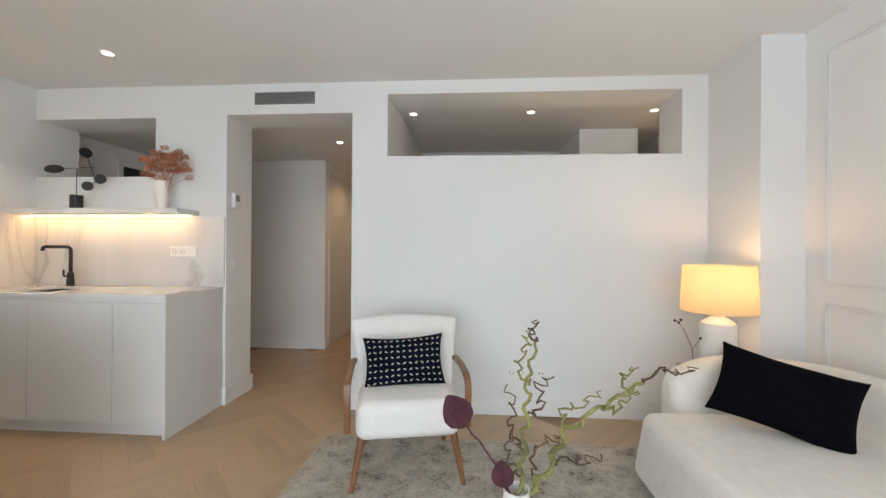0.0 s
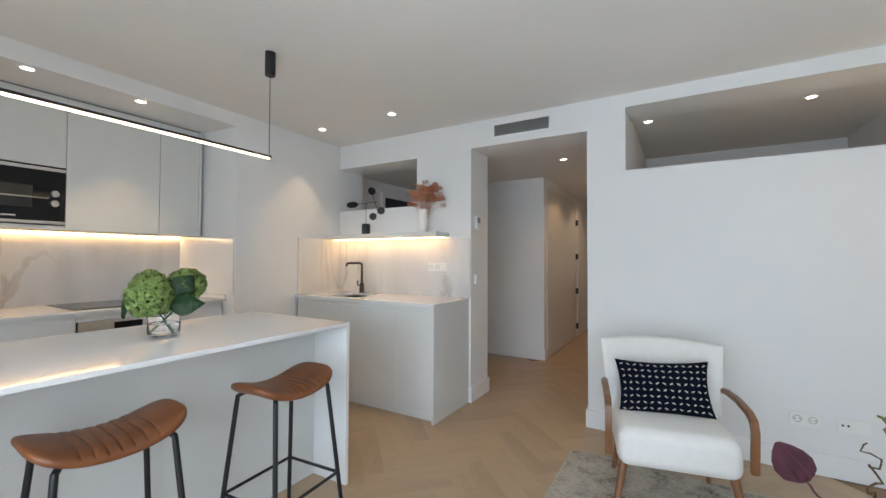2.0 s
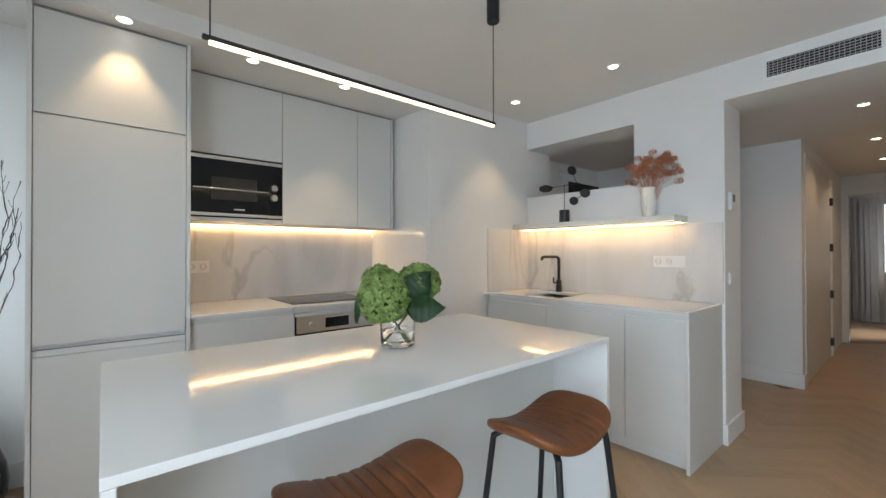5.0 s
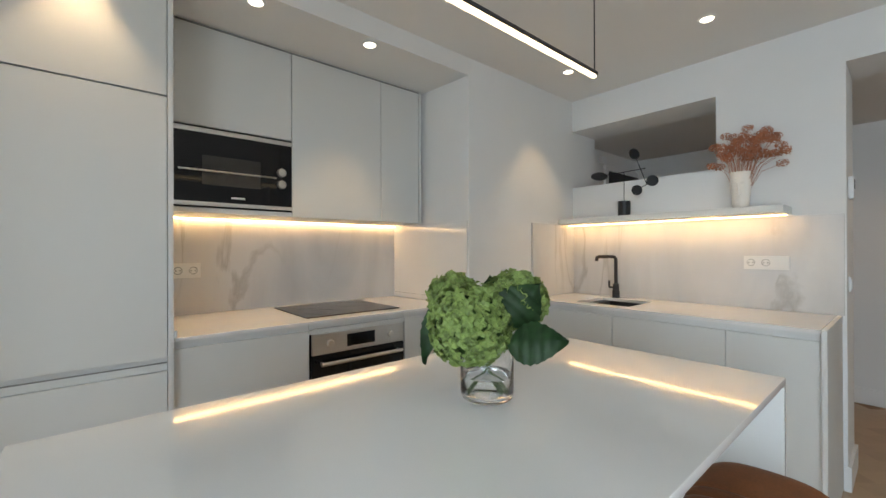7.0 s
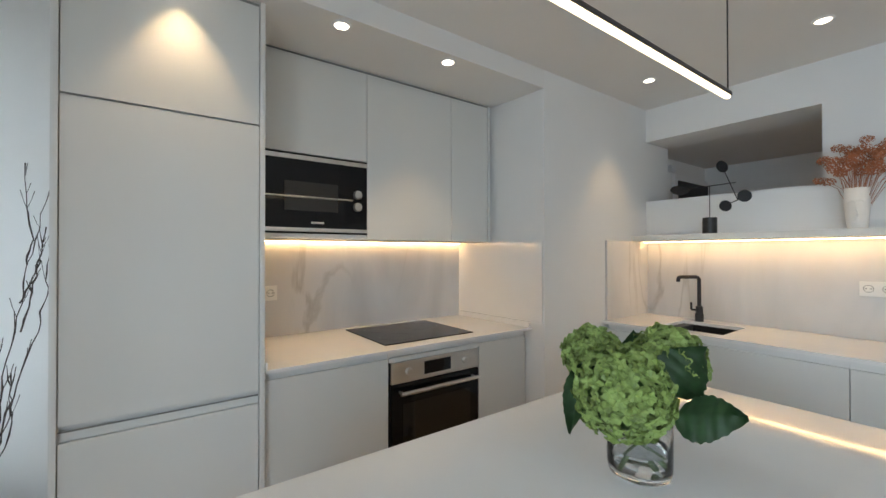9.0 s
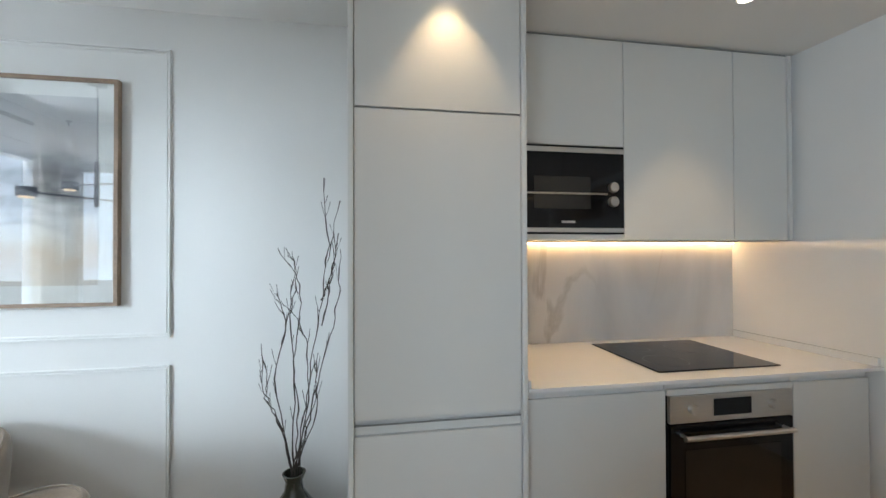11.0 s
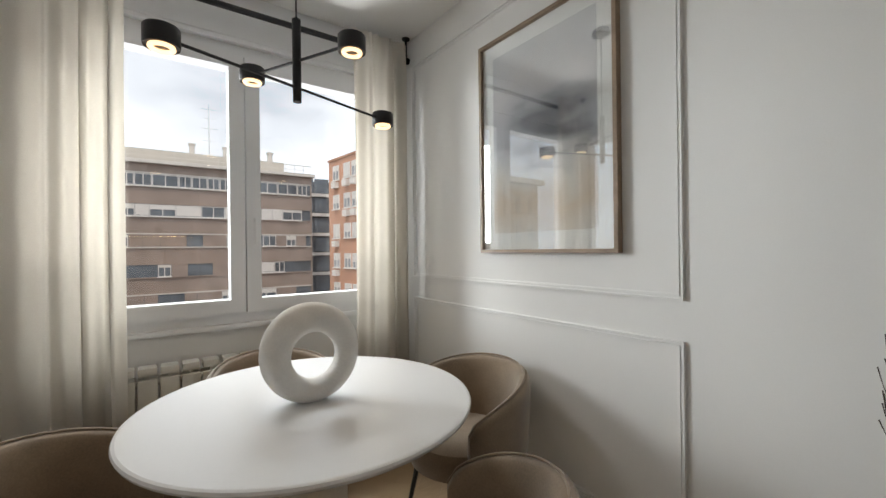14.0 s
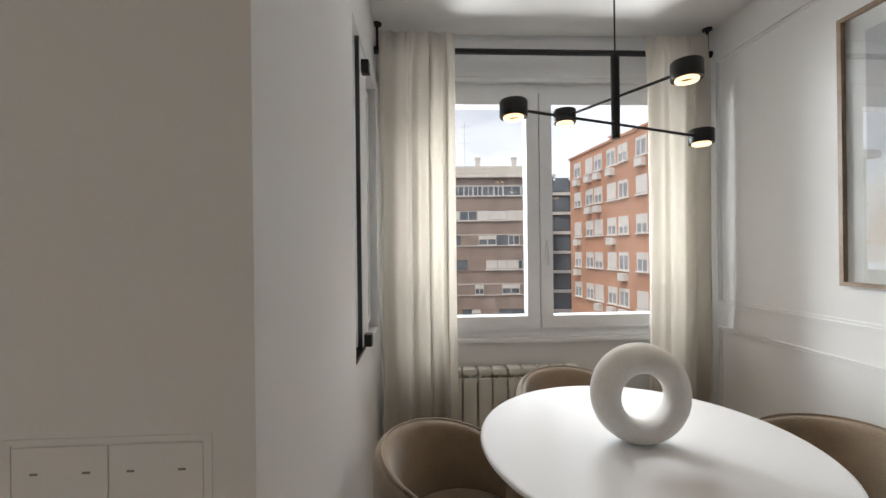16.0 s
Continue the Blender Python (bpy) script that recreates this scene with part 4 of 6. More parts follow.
# ---- skirting, mouldings, doors ----


def skirting(label, *rows):
    return setting("baseboard", boxes(*rows), TRIM, label, "skirting")


BH = 0.13
skirting("white painted skirting along the north wall", (-0.955, 1.669, NY - 0.015, NY - 0.0005, 0, BH), (-0.955, -0.9405, NY, 3.36, 0, BH))
skirting("white painted skirting on the doorway jamb", (-1.955, -1.925, NY - 0.014, NY - 0.0005, 0, BH), (-1.9395, -1.925, NY, 3.374, 0, BH))
skirting("white painted skirting on the hall walls", (-3.82, -1.795, 4.775, 4.7895, 0, BH), (-1.8095, -1.795, 4.79, 4.90, 0, BH))
skirting("white painted skirting along the picture wall", (-4.2795, -4.265, -2.895, -0.387, 0, BH))
skirting("white painted skirting along the sofa wall", (1.905, 1.9195, -1.25, 2.455, 0, BH), (1.669, 1.905, 2.455, 2.4695, 0, BH))


def moulding(name, label, axis_x, out, y0, y1, z0, z1):
    """A rectangular picture-frame moulding on a wall that faces along x."""
    r = thing(name, label, "moulding", (axis_x, (y0 + y1) / 2, (z0 + z1) / 2), kind="structure")
    prof = ((0.0, 0.024, 0.003), (0.002, 0.009, 0.011), (0.015, 0.021, 0.0075))
    bm = bmesh.new()
    for a, b, d in prof:
        e0, e1 = (axis_x, axis_x + out * d)
        cube(bm, e0, e1, y0 + a, y0 + b, z0 + a, z1 - a)
        cube(bm, e0, e1, y1 - b, y1 - a, z0 + a, z1 - a)
        cube(bm, e0, e1, y0 + b, y1 - b, z0 + a, z0 + b)
        cube(bm, e0, e1, y0 + b, y1 - b, z1 - b, z1 - a)
    part("frame", bm, TRIM, r, world=True, smooth=False)


moulding("trim", "white picture-frame wall moulding, upper panel", -4.28, 1, -2.76, -1.200, 1.033, 2.325)
moulding("trim", "white picture-frame wall moulding, lower panel", -4.28, 1, -2.76, -1.200, 0.262, 0.910)
moulding("trim", "white picture-frame wall moulding above the sofa", 1.92, -1, -0.9, 2.33, 1.045, 2.325)
moulding("trim", "white picture-frame wall moulding behind the sofa", 1.92, -1, -0.9, 2.33, 0.225, 0.945)

vent = thing("air_vent", "white framed air conditioning grille above the doorway", "vent", (-1.475, NY, 2.385))
part("frame", boxes((-1.735, -1.215, NY - 0.006, NY - 0.0005, 2.435, 2.455), (-1.735, -1.215, NY - 0.006, NY - 0.0005, 2.318, 2.338), (-1.735, -1.715, NY - 0.006, NY - 0.0005, 2.338, 2.435), (-1.235, -1.215, NY - 0.006, NY - 0.0005, 2.338, 2.435)), TRIM, vent, world=True)
part("backing", block(-1.714, -1.236, NY - 0.002, NY - 0.0005, 2.339, 2.434), surface("vent_dark", (0.03, 0.03, 0.03), 0.9, bump=0), vent, world=True)
VENTM = surface("vent_slat_paint", (0.42, 0.42, 0.41), 0.5, bump=0)
for k in range(6):
    z = 2.3465 + k * 0.016
    part("slat", block(-1.714, -1.236, NY - 0.009, NY - 0.003, z - 0.0014, z + 0.0014), VENTM, vent, world=True)
for k in range(23):
    xx = -1.704 + k * 0.0207
    part("fin", block(xx - 0.0015, xx + 0.0015, NY - 0.0062, NY - 0.0025, 2.34, 2.433), VENTM, vent, world=True)

th = thing("thermostat", "white wall thermostat with a dark display on the jamb", "thermostat", (-1.94, 3.115, 1.60))
part("body", block(-1.9395, -1.918, 3.075, 3.16, 1.545, 1.665, bevel=0.004), PVC, th, world=True)
part("display", block(-1.9178, -1.9165, 3.09, 3.145, 1.60, 1.65), GAP, th, "dark display", world=True)
ls = thing("light_switch", "white square light switch on the jamb", "switch", (-1.94, 3.115, 1.085))
part("plate", block(-1.9395, -1.931, 3.075, 3.155, 1.045, 1.125, bevel=0.002), PVC, ls, world=True)
part("rocker", block(-1.931, -1.927, 3.088, 3.142, 1.058, 1.112, bevel=0.0015), PVC, ls, world=True)
outlet("double_socket", "white double wall socket above the skirting", (0.313, NY - 0.0005, 0.315), (1, 0, 0), (0, -1, 0), ["socket", "socket"])
outlet("aerial_socket", "white aerial socket with a blank cover above the skirting", (0.527, NY - 0.0005, 0.315), (1, 0, 0), (0, -1, 0), ["aerial", "blank"])

ent = thing("door_1", "black painted entrance door seen through the niche", "door", (-3.82, 4.42, 0), kind="structure")
part("leaf", block(-3.819, -3.78, 4.09, 4.77, 0.01, 2.10, bevel=0.003), DARKDOOR, ent, world=True)
part("frame", boxes((-3.819, -3.79, 4.03, 4.085, 0, 2.16), (-3.819, -3.79, 4.085, 4.775, 2.105, 2.16)), TRIM, ent, world=True)
solid("entry_phone", block(-3.8195, -3.775, 3.93, 4.02, 2.17, 2.235, bevel=0.006), PVC, "small white box on the hall wall", "wall box")
d2 = thing("door_2", "white flush closet door in the corridor", "door", (-1.81, 5.7, 0), kind="structure")
part("leaf", block(-1.809, -1.80, 4.92, 6.50, 0.012, 2.19, bevel=0.001), LACQUER, d2, world=True)
part("jamb", boxes((-1.809, -1.79, 6.62, 6.70, 0, 2.12), (-1.809, -1.797, 6.51, 6.62, 2.04, 2.12)), TRIM, d2, world=True)
for z in (1.86, 1.31, 0.75, 0.18):
    part("hinge", block(-1.809, -1.775, 6.545, 6.60, z - 0.045, z + 0.045, bevel=0.003), BLACK, d2, "black metal hinge", world=True)
d3 = thing("door_3", "white frame of the open bedroom doorway", "door frame", (-1.3, 7.75, 0), kind="structure")
part("frame", boxes((-1.82, -1.74, 7.73, 7.7495, 0, 2.11), (-1.74, -0.86, 7.73, 7.7495, 2.04, 2.11)), TRIM, d3, world=True)
for lab, x0, x1, sd in (("cream bedroom curtain in the far room", -1.95, -1.50, 21), ("sheer pale bedroom curtain in the far room", -1.48, -0.5, 22)):
    curtain(lab, x0, x1, 10.28, 0.02, 2.22, 5 if sd == 21 else 9, sd, 0.05)

# service panel on the wall by the dining bay
pn = thing("service_panel", "flush taupe service panel low on the wall", "panel", (-2.27, -1.26, 0.8))
part("frame", boxes((-2.406, -2.396, -1.2597, -1.2585, 0.50, 1.085), (-2.142, -2.132, -1.2597, -1.2585, 0.50, 1.085), (-2.396, -2.142, -1.2597, -1.2585, 1.077, 1.085), (-2.396, -2.142, -1.2597, -1.2585, 0.50, 0.508)), WALL, pn, world=True)
for x0, x1 in ((-2.394, -2.270), (-2.268, -2.144)):
    dd = part("door", block(x0, x1, -1.2595, -1.2586, 0.511, 1.074, bevel=0.0004), WALL, pn, world=True)
    for xx in (x0 + 0.028, x1 - 0.028):
        part("latch", block(xx - 0.005, xx + 0.005, -1.2585, -1.2581, 1.036, 1.039), GAP, dd, world=True)

# ---- picture ----


def watercolour():
    m, n, l, b = nodes_of("watercolour_print")
    co = n.new("ShaderNodeTexCoord")
    sep = n.new("ShaderNodeSeparateXYZ")
    l.new(co.outputs["Object"], sep.inputs[0])
    big = n.new("ShaderNodeTexNoise")
    big.inputs["Scale"].default_value, big.inputs["Detail"].default_value, big.inputs["Distortion"].default_value = 4.5, 8, 0.7
    l.new(co.outputs["Object"], big.inputs["Vector"])
    mp = n.new("ShaderNodeMapping")
    mp.inputs["Scale"].default_value = (1, 2.2, 7.0)
    l.new(co.outputs["Object"], mp.inputs["Vector"])
    band = n.new("ShaderNodeTexNoise")
    band.inputs["Scale"].default_value, band.inputs["Detail"].default_value = 2.6, 6
    l.new(mp.outputs["Vector"], band.inputs["Vector"])
    h = n.new("ShaderNodeMath")
    h.operation = "MULTIPLY_ADD"
    h.inputs[1].default_value, h.inputs[2].default_value = 1.15, 0.33
    l.new(sep.outputs["Z"], h.inputs[0])
    j = n.new("ShaderNodeMath")
    j.operation = "MULTIPLY_ADD"
    j.inputs[1].default_value = 0.42
    l.new(big.outputs["Fac"], j.inputs[0])
    l.new(h.outputs[0], j.inputs[2])
    ramp = n.new("ShaderNodeValToRGB")
    cr = ramp.color_ramp
    cr.elements[0].position, cr.elements[0].color = 0.05, (0.66, 0.61, 0.56, 1)
    cr.elements[1].position, cr.elements[1].color = 1.0, (0.50, 0.50, 0.52, 1)
    for p, c in ((0.22, (0.60, 0.47, 0.36)), (0.34, (0.70, 0.66, 0.62)), (0.47, (0.58, 0.58, 0.60)), (0.62, (0.42, 0.42, 0.45)), (0.80, (0.56, 0.53, 0.53))):
        e = cr.elements.new(p)
        e.color = (*c, 1)
    l.new(j.outputs[0], ramp.inputs["Fac"])
    # a dark cloud across the middle
    d = n.new("ShaderNodeVectorMath")
    d.operation = "MULTIPLY"
    d.inputs[1].default_value = (0, 3.6, 6.5)
    l.new(co.outputs["Object"], d.inputs[0])
    off = n.new("ShaderNodeVectorMath")
    off.operation = "ADD"
    off.inputs[1].default_value = (0, -0.25, -0.1)
    l.new(d.outputs[0], off.inputs[0])
    ln = n.new("ShaderNodeVectorMath")
    ln.operation = "LENGTH"
    l.new(off.outputs[0], ln.inputs[0])
    mix1 = n.new("ShaderNodeMath")
    mix1.operation = "MULTIPLY_ADD"
    mix1.inputs[1].default_value = 2.4
    l.new(band.outputs["Fac"], mix1.inputs[0])
    l.new(ln.outputs["Value"], mix1.inputs[2])
    dark = n.new("ShaderNodeValToRGB")
    dark.color_ramp.elements[0].position, dark.color_ramp.elements[1].position = 0.0, 1.0
    dark.color_ramp.elements[0].color, dark.color_ramp.elements[1].color = (1, 1, 1, 1), (0, 0, 0, 1)
    rng = n.new("ShaderNodeMapRange")
    rng.inputs["From Min"].default_value, rng.inputs["From Max"].default_value = 1.25, 2.3
    l.new(mix1.outputs[0], rng.inputs["Value"])
    l.new(rng.outputs["Result"], dark.inputs["Fac"])
    mix = n.new("ShaderNodeMix")
    mix.data_type = "RGBA"
    mix.inputs[7].default_value = (0.075, 0.08, 0.10, 1)
    l.new(dark.outputs["Color"], mix.inputs[0])
    l.new(ramp.outputs["Color"], mix.inputs[6])
    l.new(mix.outputs[2], b.inputs["Base Color"])
    b.inputs["Roughness"].default_value = 0.8
    return m


pic = thing("framed_picture", "framed abstract grey watercolour print behind glass in thin oak frame", "picture", (-4.2795, -1.755, 1.674))
FRAMEW = surface("light_oak_frame", (0.26, 0.18, 0.125), 0.45, scale=12, vary=0.18, bump=0.05, fine=80)
part("frame", boxes((-4.279, -4.250, -2.1100, -2.0947, 1.1815, 2.1665), (-4.279, -4.250, -1.4153, -1.4000, 1.1815, 2.1665), (-4.279, -4.250, -2.0947, -1.4153, 1.1815, 1.1966), (-4.279, -4.250, -2.0947, -1.4153, 2.1514, 2.1665)), FRAMEW, pic, "thin light oak frame", world=True)
part("mount", block(-4.279, -4.268, -2.0947, -1.4153, 1.1966, 2.1514), surface("mount_card", (0.78, 0.77, 0.75), 0.9, bump=0.02), pic, "white card mount", world=True)
art = part("print", block(-0.0005, 0.0005, -0.271, 0.271, -0.408, 0.408), watercolour(), pic)
art.location = (0.0124, 0, 0.005)
pg = part("glass", block(-4.262, -4.259, -2.0936, -1.4164, 1.1976, 2.1504), PICGLASS, pic, world=True)
pg.visible_shadow = False

# ---- floor vase with bare branches ----
fv = thing("floor_vase", "dark olive glass floor vase beside the tall cabinet", "vase", (-4.065, -0.632, 0))
VASEG = surface("olive_glazed_glass", (0.045, 0.048, 0.036), 0.12, scale=6, vary=0.2, bump=0.02, coat=0.4)
vb = bmesh.new()
lathe(vb, [(0.085, 0.000), (0.12, 0.013), (0.148, 0.069), (0.155, 0.138), (0.145, 0.224), (0.115, 0.310), (0.07, 0.370), (0.038, 0.421), (0.034, 0.460), (0.044, 0.483), (0.047, 0.492), (0.040, 0.494), (0.030, 0.464), (0.03, 0.430)], 40, cap=False)
part("body", vb, VASEG, fv)


def wander(points, r0, r1, rnd, wob=0.012, per=5):
    """A bent twig: a polyline between the points with small kinks, thinning to its tip."""
    pts, rr = [], []
    seg = len(points) - 1
    for i in range(seg):
        a, b = Vector(points[i]), Vector(points[i + 1])
        for k in range(per):
            t = k / per
            p = a.lerp(b, t)
            if i or k:
                p += Vector((rnd.uniform(-wob, wob), rnd.uniform(-wob, wob), rnd.uniform(-wob, wob) * 0.4))
            pts.append(p)
    pts.append(Vector(points[-1]))
    for i in range(len(pts)):
        t = i / (len(pts) - 1)
        rr.append(r0 + (r1 - r0) * t + (0.0012 if i % 4 == 2 else 0))
    return pts, rr


def twig_bundle(bm, stems, rnd, r0, r1, wob, twigs):
    for st_ in stems:
        pts, rr = wander(st_, r0, r1, rnd, wob)
        tube(bm, pts, rr, 7)
        for _ in range(twigs):
            i = rnd.randrange(len(pts) // 3, len(pts) - 1)
            d = (pts[i + 1] - pts[i]).normalized()
            d = (d + Vector((rnd.uniform(-.5, .5), rnd.uniform(-.7, .7), rnd.uniform(0, .4)))).normalized()
            ln = rnd.uniform(0.02, 0.07)
            tube(bm, [pts[i], pts[i] + d * ln * 0.5, pts[i] + d * ln + Vector((0, 0, 0.012))], [rr[i] * 0.7, rr[i] * 0.5, 0.0012], 5)


BRANCH_STEMS = [
    [(-4.065, -0.634, 0.177), (-4.065, -0.635, 0.494), (-4.065, -0.593, 0.717), (-4.065, -0.563, 0.946), (-4.065, -0.523, 1.207), (-4.065, -0.494, 1.390), (-4.065, -0.444, 1.631)],
    [(-4.065, -0.504, 1.347), (-4.065, -0.493, 1.442), (-4.065, -0.511, 1.728)],
    [(-4.065, -0.634, 0.177), (-4.065, -0.638, 0.491), (-4.065, -0.685, 0.702), (-4.065, -0.751, 0.829), (-4.065, -0.762, 1.034)],
    [(-4.085, -0.634, 0.177), (-4.095, -0.643, 0.491), (-4.105, -0.721, 0.869), (-4.105, -0.657, 1.175), (-4.105, -0.637, 1.319), (-4.095, -0.701, 1.421)],
    [(-4.045, -0.634, 0.177), (-4.035, -0.634, 0.491), (-4.025, -0.546, 0.822), (-4.025, -0.478, 1.061), (-4.025, -0.444, 1.252), (-4.025, -0.440, 1.423)],
    [(-4.045, -0.623, 0.177), (-4.035, -0.629, 0.507), (-4.015, -0.623, 0.869), (-4.015, -0.634, 1.156), (-4.025, -0.610, 1.328), (-4.035, -0.634, 1.414)],
    [(-4.065, -0.623, 0.177), (-4.065, -0.614, 0.502), (-4.105, -0.580, 0.774), (-4.125, -0.585, 1.012), (-4.125, -0.629, 1.127), (-4.115, -0.696, 1.204)],
    [(-4.065, -0.523, 1.207), (-4.045, -0.478, 1.319), (-4.035, -0.449, 1.490)],
    [(-4.065, -0.634, 0.177), (-4.065, -0.623, 0.502), (-4.015, -0.536, 0.746), (-4.005, -0.532, 0.965)],
    [(-4.065, -0.640, 0.180), (-4.065, -0.636, 0.495), (-4.08, -0.700, 0.70), (-4.09, -0.752, 0.80), (-4.09, -0.738, 0.90), (-4.08, -0.765, 0.985)],
    [(-4.065, -0.630, 0.180), (-4.065, -0.628, 0.495), (-4.05, -0.612, 0.76), (-4.04, -0.632, 0.96), (-4.05, -0.600, 1.20), (-4.06, -0.628, 1.375), (-4.06, -0.655, 1.40)],
    [(-4.065, -0.520, 1.10), (-4.04, -0.492, 1.22), (-4.04, -0.470, 1.36), (-4.05, -0.452, 1.45)],
    [(-4.10, -0.690, 1.02), (-4.11, -0.670, 1.12), (-4.11, -0.712, 1.235)],
    [(-4.065, -0.630, 0.180), (-4.06, -0.632, 0.495), (-4.03, -0.560, 0.72), (-4.02, -0.530, 0.86), (-4.03, -0.548, 0.99)],
]
rb_ = random.Random(5)
for stem_points in BRANCH_STEMS:
    bb = bmesh.new()
    twig_bundle(bb, [stem_points], rb_, 0.0029, 0.0011, 0.006, 6)
    part("branch", bb, BRANCH, fv, "bare grey twisted branch", world=True)

# ---- island flowers ----
gv = thing("glass_vase", "clear glass vase with water holding green hydrangeas on the island", "vase", (-2.405, 0.735, IT + 0.0005))
gb = bmesh.new()
lathe(gb, [(0.001, 0.0), (0.055, 0.0), (0.063, 0.006), (0.066, 0.02), (0.066, 0.115), (0.062, 0.125), (0.064, 0.132), (0.061, 0.131), (0.059, 0.124), (0.0625, 0.113), (0.0625, 0.022), (0.055, 0.012), (0.001, 0.011)], 48, cap=False)
part("glass_body", gb, GLASS, gv).visible_shadow = False
wb = bmesh.new()
lathe(wb, [(0.001, 0.0112), (0.055, 0.0122), (0.0623, 0.0222), (0.0623, 0.058), (0.001, 0.0578)], 40, cap=False)
part("water", wb, WATER, gv).visible_shadow = False


def floret(bm, c, nrm, size, rnd):
    nrm = nrm.normalized()
    u = nrm.cross(Vector((0.3, 0.5, 0.8))).normalized()
    w = nrm.cross(u)
    spin = rnd.uniform(0, 1.57)
    for k in range(4):
        a = spin + k * math.pi / 2
        d, s = u * math.cos(a) + w * math.sin(a), w * math.cos(a) - u * math.sin(a)
        tip = rnd.uniform(-0.25, 0.35)
        p = [c, c + d * size * 0.5 + s * size * 0.48 + nrm * size * 0.30, c + d * size * 1.0 + nrm * size * tip + s * size * 0.18, c + d * size * 1.0 + nrm * size * tip - s * size * 0.18, c + d * size * 0.5 - s * size * 0.48 + nrm * size * 0.30]
        vs = [bm.verts.new(q) for q in p]
        bm.faces.new((vs[0], vs[1], vs[2], vs[3]))
        bm.faces.new((vs[0], vs[3], vs[4]))


def flower_head(centre, rx, rz, count, size, mat, parent, seed, name="flower_head", label=""):
    rnd = random.Random(seed)
    bm = bmesh.new()
    c = Vector(centre)
    for k in range(count):
        zz = 1 - 1.85 * (k + 0.5) / count
        a = k * 2.39996 + rnd.uniform(-.15, .15)
        q = Vector((math.sqrt(max(0, 1 - zz * zz)) * math.cos(a), math.sqrt(max(0, 1 - zz * zz)) * math.sin(a), zz))
        bulge = 1 + rnd.uniform(-0.15, 0.06)
        floret(bm, c + Vector((q.x * rx * bulge, q.y * rx * bulge, q.z * rz * bulge)), q + Vector((rnd.uniform(-.6, .6), rnd.uniform(-.6, .6), rnd.uniform(-.6, .6))), size * rnd.uniform(0.8, 1.15), rnd)
    ob = part(name, bm, mat, parent, label, smooth=False)
    return ob


# axes seen from the living room side: F towards the walk, S to its right
Fv, Sv = Vector((0.70, -0.71, 0)), Vector((0.71, 0.70, 0))


def at(s, f, z):
    return Sv * s + Fv * f + Vector((0, 0, z))


# dark ball inside each bloom, its colour painting the shade between the florets
CORESHADE = surface("flower_core_shade", (0.05, 0.10, 0.02), 0.8, bump=0)
for i, (s, f, z, rx, rz, cnt) in enumerate(((-0.042, 0.03, 0.185, 0.096, 0.096, 620), (0.075, -0.05, 0.235, 0.077, 0.072, 400), (-0.085, -0.06, 0.24, 0.064, 0.062, 300))):
    head = flower_head(at(s, f, z), rx, rz, cnt, 0.0145, PETAL, gv, 30 + i, label="dense round green hydrangea bloom")
    cb_ = bmesh.new()
    bmesh.ops.create_icosphere(cb_, subdivisions=3, radius=1)
    for v in cb_.verts:
        v.co = at(s, f, z) + Vector((v.co.x * rx * 0.80, v.co.y * rx * 0.80, v.co.z * rz * 0.80))
    part("core", cb_, CORESHADE, head)
    sm = bmesh.new()
    tube(sm, [at(s, f, z - 0.06), at(s * 0.3, f * 0.3, 0.10), at(-s * 0.55, -f * 0.4, 0.015)], 0.0042, 8)
    part("stem", sm, STEM, gv)


def big_leaf(base, tip, side, droop, width, parent):
    b0, t0, sd = Vector(base), Vector(tip), Vector(side).normalized()
    nrm = (t0 - b0).cross(sd).normalized()
    ln = (t0 - b0).length

    def f(u, v):
        w = width * math.sin(math.pi * min(1, u ** 0.72)) * (1 + 0.045 * math.sin(u * 55))
        x = (v - 0.5) * 2
        return b0.lerp(t0, u) + sd * (w * x) + nrm * (0.10 * ln * (abs(x) ** 1.4) - 0.02 * ln * abs(math.sin(u * 18))) * (1 if u < 0.98 else 0) - Vector((0, 0, droop * u * u))
    bm = grid_surface(bmesh.new(), f, 30, 8)
    bmesh.ops.solidify(bm, geom=bm.faces, thickness=0.0012)
    part("leaf", bm, LEAF, parent, "large dark green serrated leaf")


big_leaf(at(0.045, 0.055, 0.145), at(0.190, 0.05, 0.165), at(0, 0.15, 1), 0.01, 0.052, gv)
big_leaf(at(0.045, 0.045, 0.19), at(0.130, 0.02, 0.285), at(0.75, 0, -0.66), 0.0, 0.058, gv)
big_leaf(at(-0.115, 0.0, 0.235), at(-0.150, 0.03, 0.085), at(0.9, 0.4, 0), 0.0, 0.030, gv)
big_leaf(at(0.0, -0.05, 0.20), at(0.01, -0.07, 0.30), at(1, 0.2, 0.1), 0.0, 0.035, gv)

# ---- shelf: mobile sculpture and face vase ----
mb = thing("mobile_sculpture", "black metal balancing mobile sculpture with four discs on the shelf", "sculpture", (-3.06, 2.87, 1.5125))
bs = bmesh.new()
lathe(bs, [(0.036, 0), (0.037, 0.002), (0.037, 0.094), (0.036, 0.096)], 28)
part("base", bs, BLACK, mb)
for pts in (((0, 0, 0.095), (0, 0, 0.285)), ((-0.155, 0, 0.277), (0.13, 0, 0.285)), ((0.075, 0, 0.36), (0.14, 0, 0.185)), ((0.085, 0, 0.165), (0.14, 0, 0.185), (0.165, 0, 0.20))):
    w_ = bmesh.new()
    tube(w_, pts, 0.0024, 8)
    part("rod", w_, BLACK, mb)
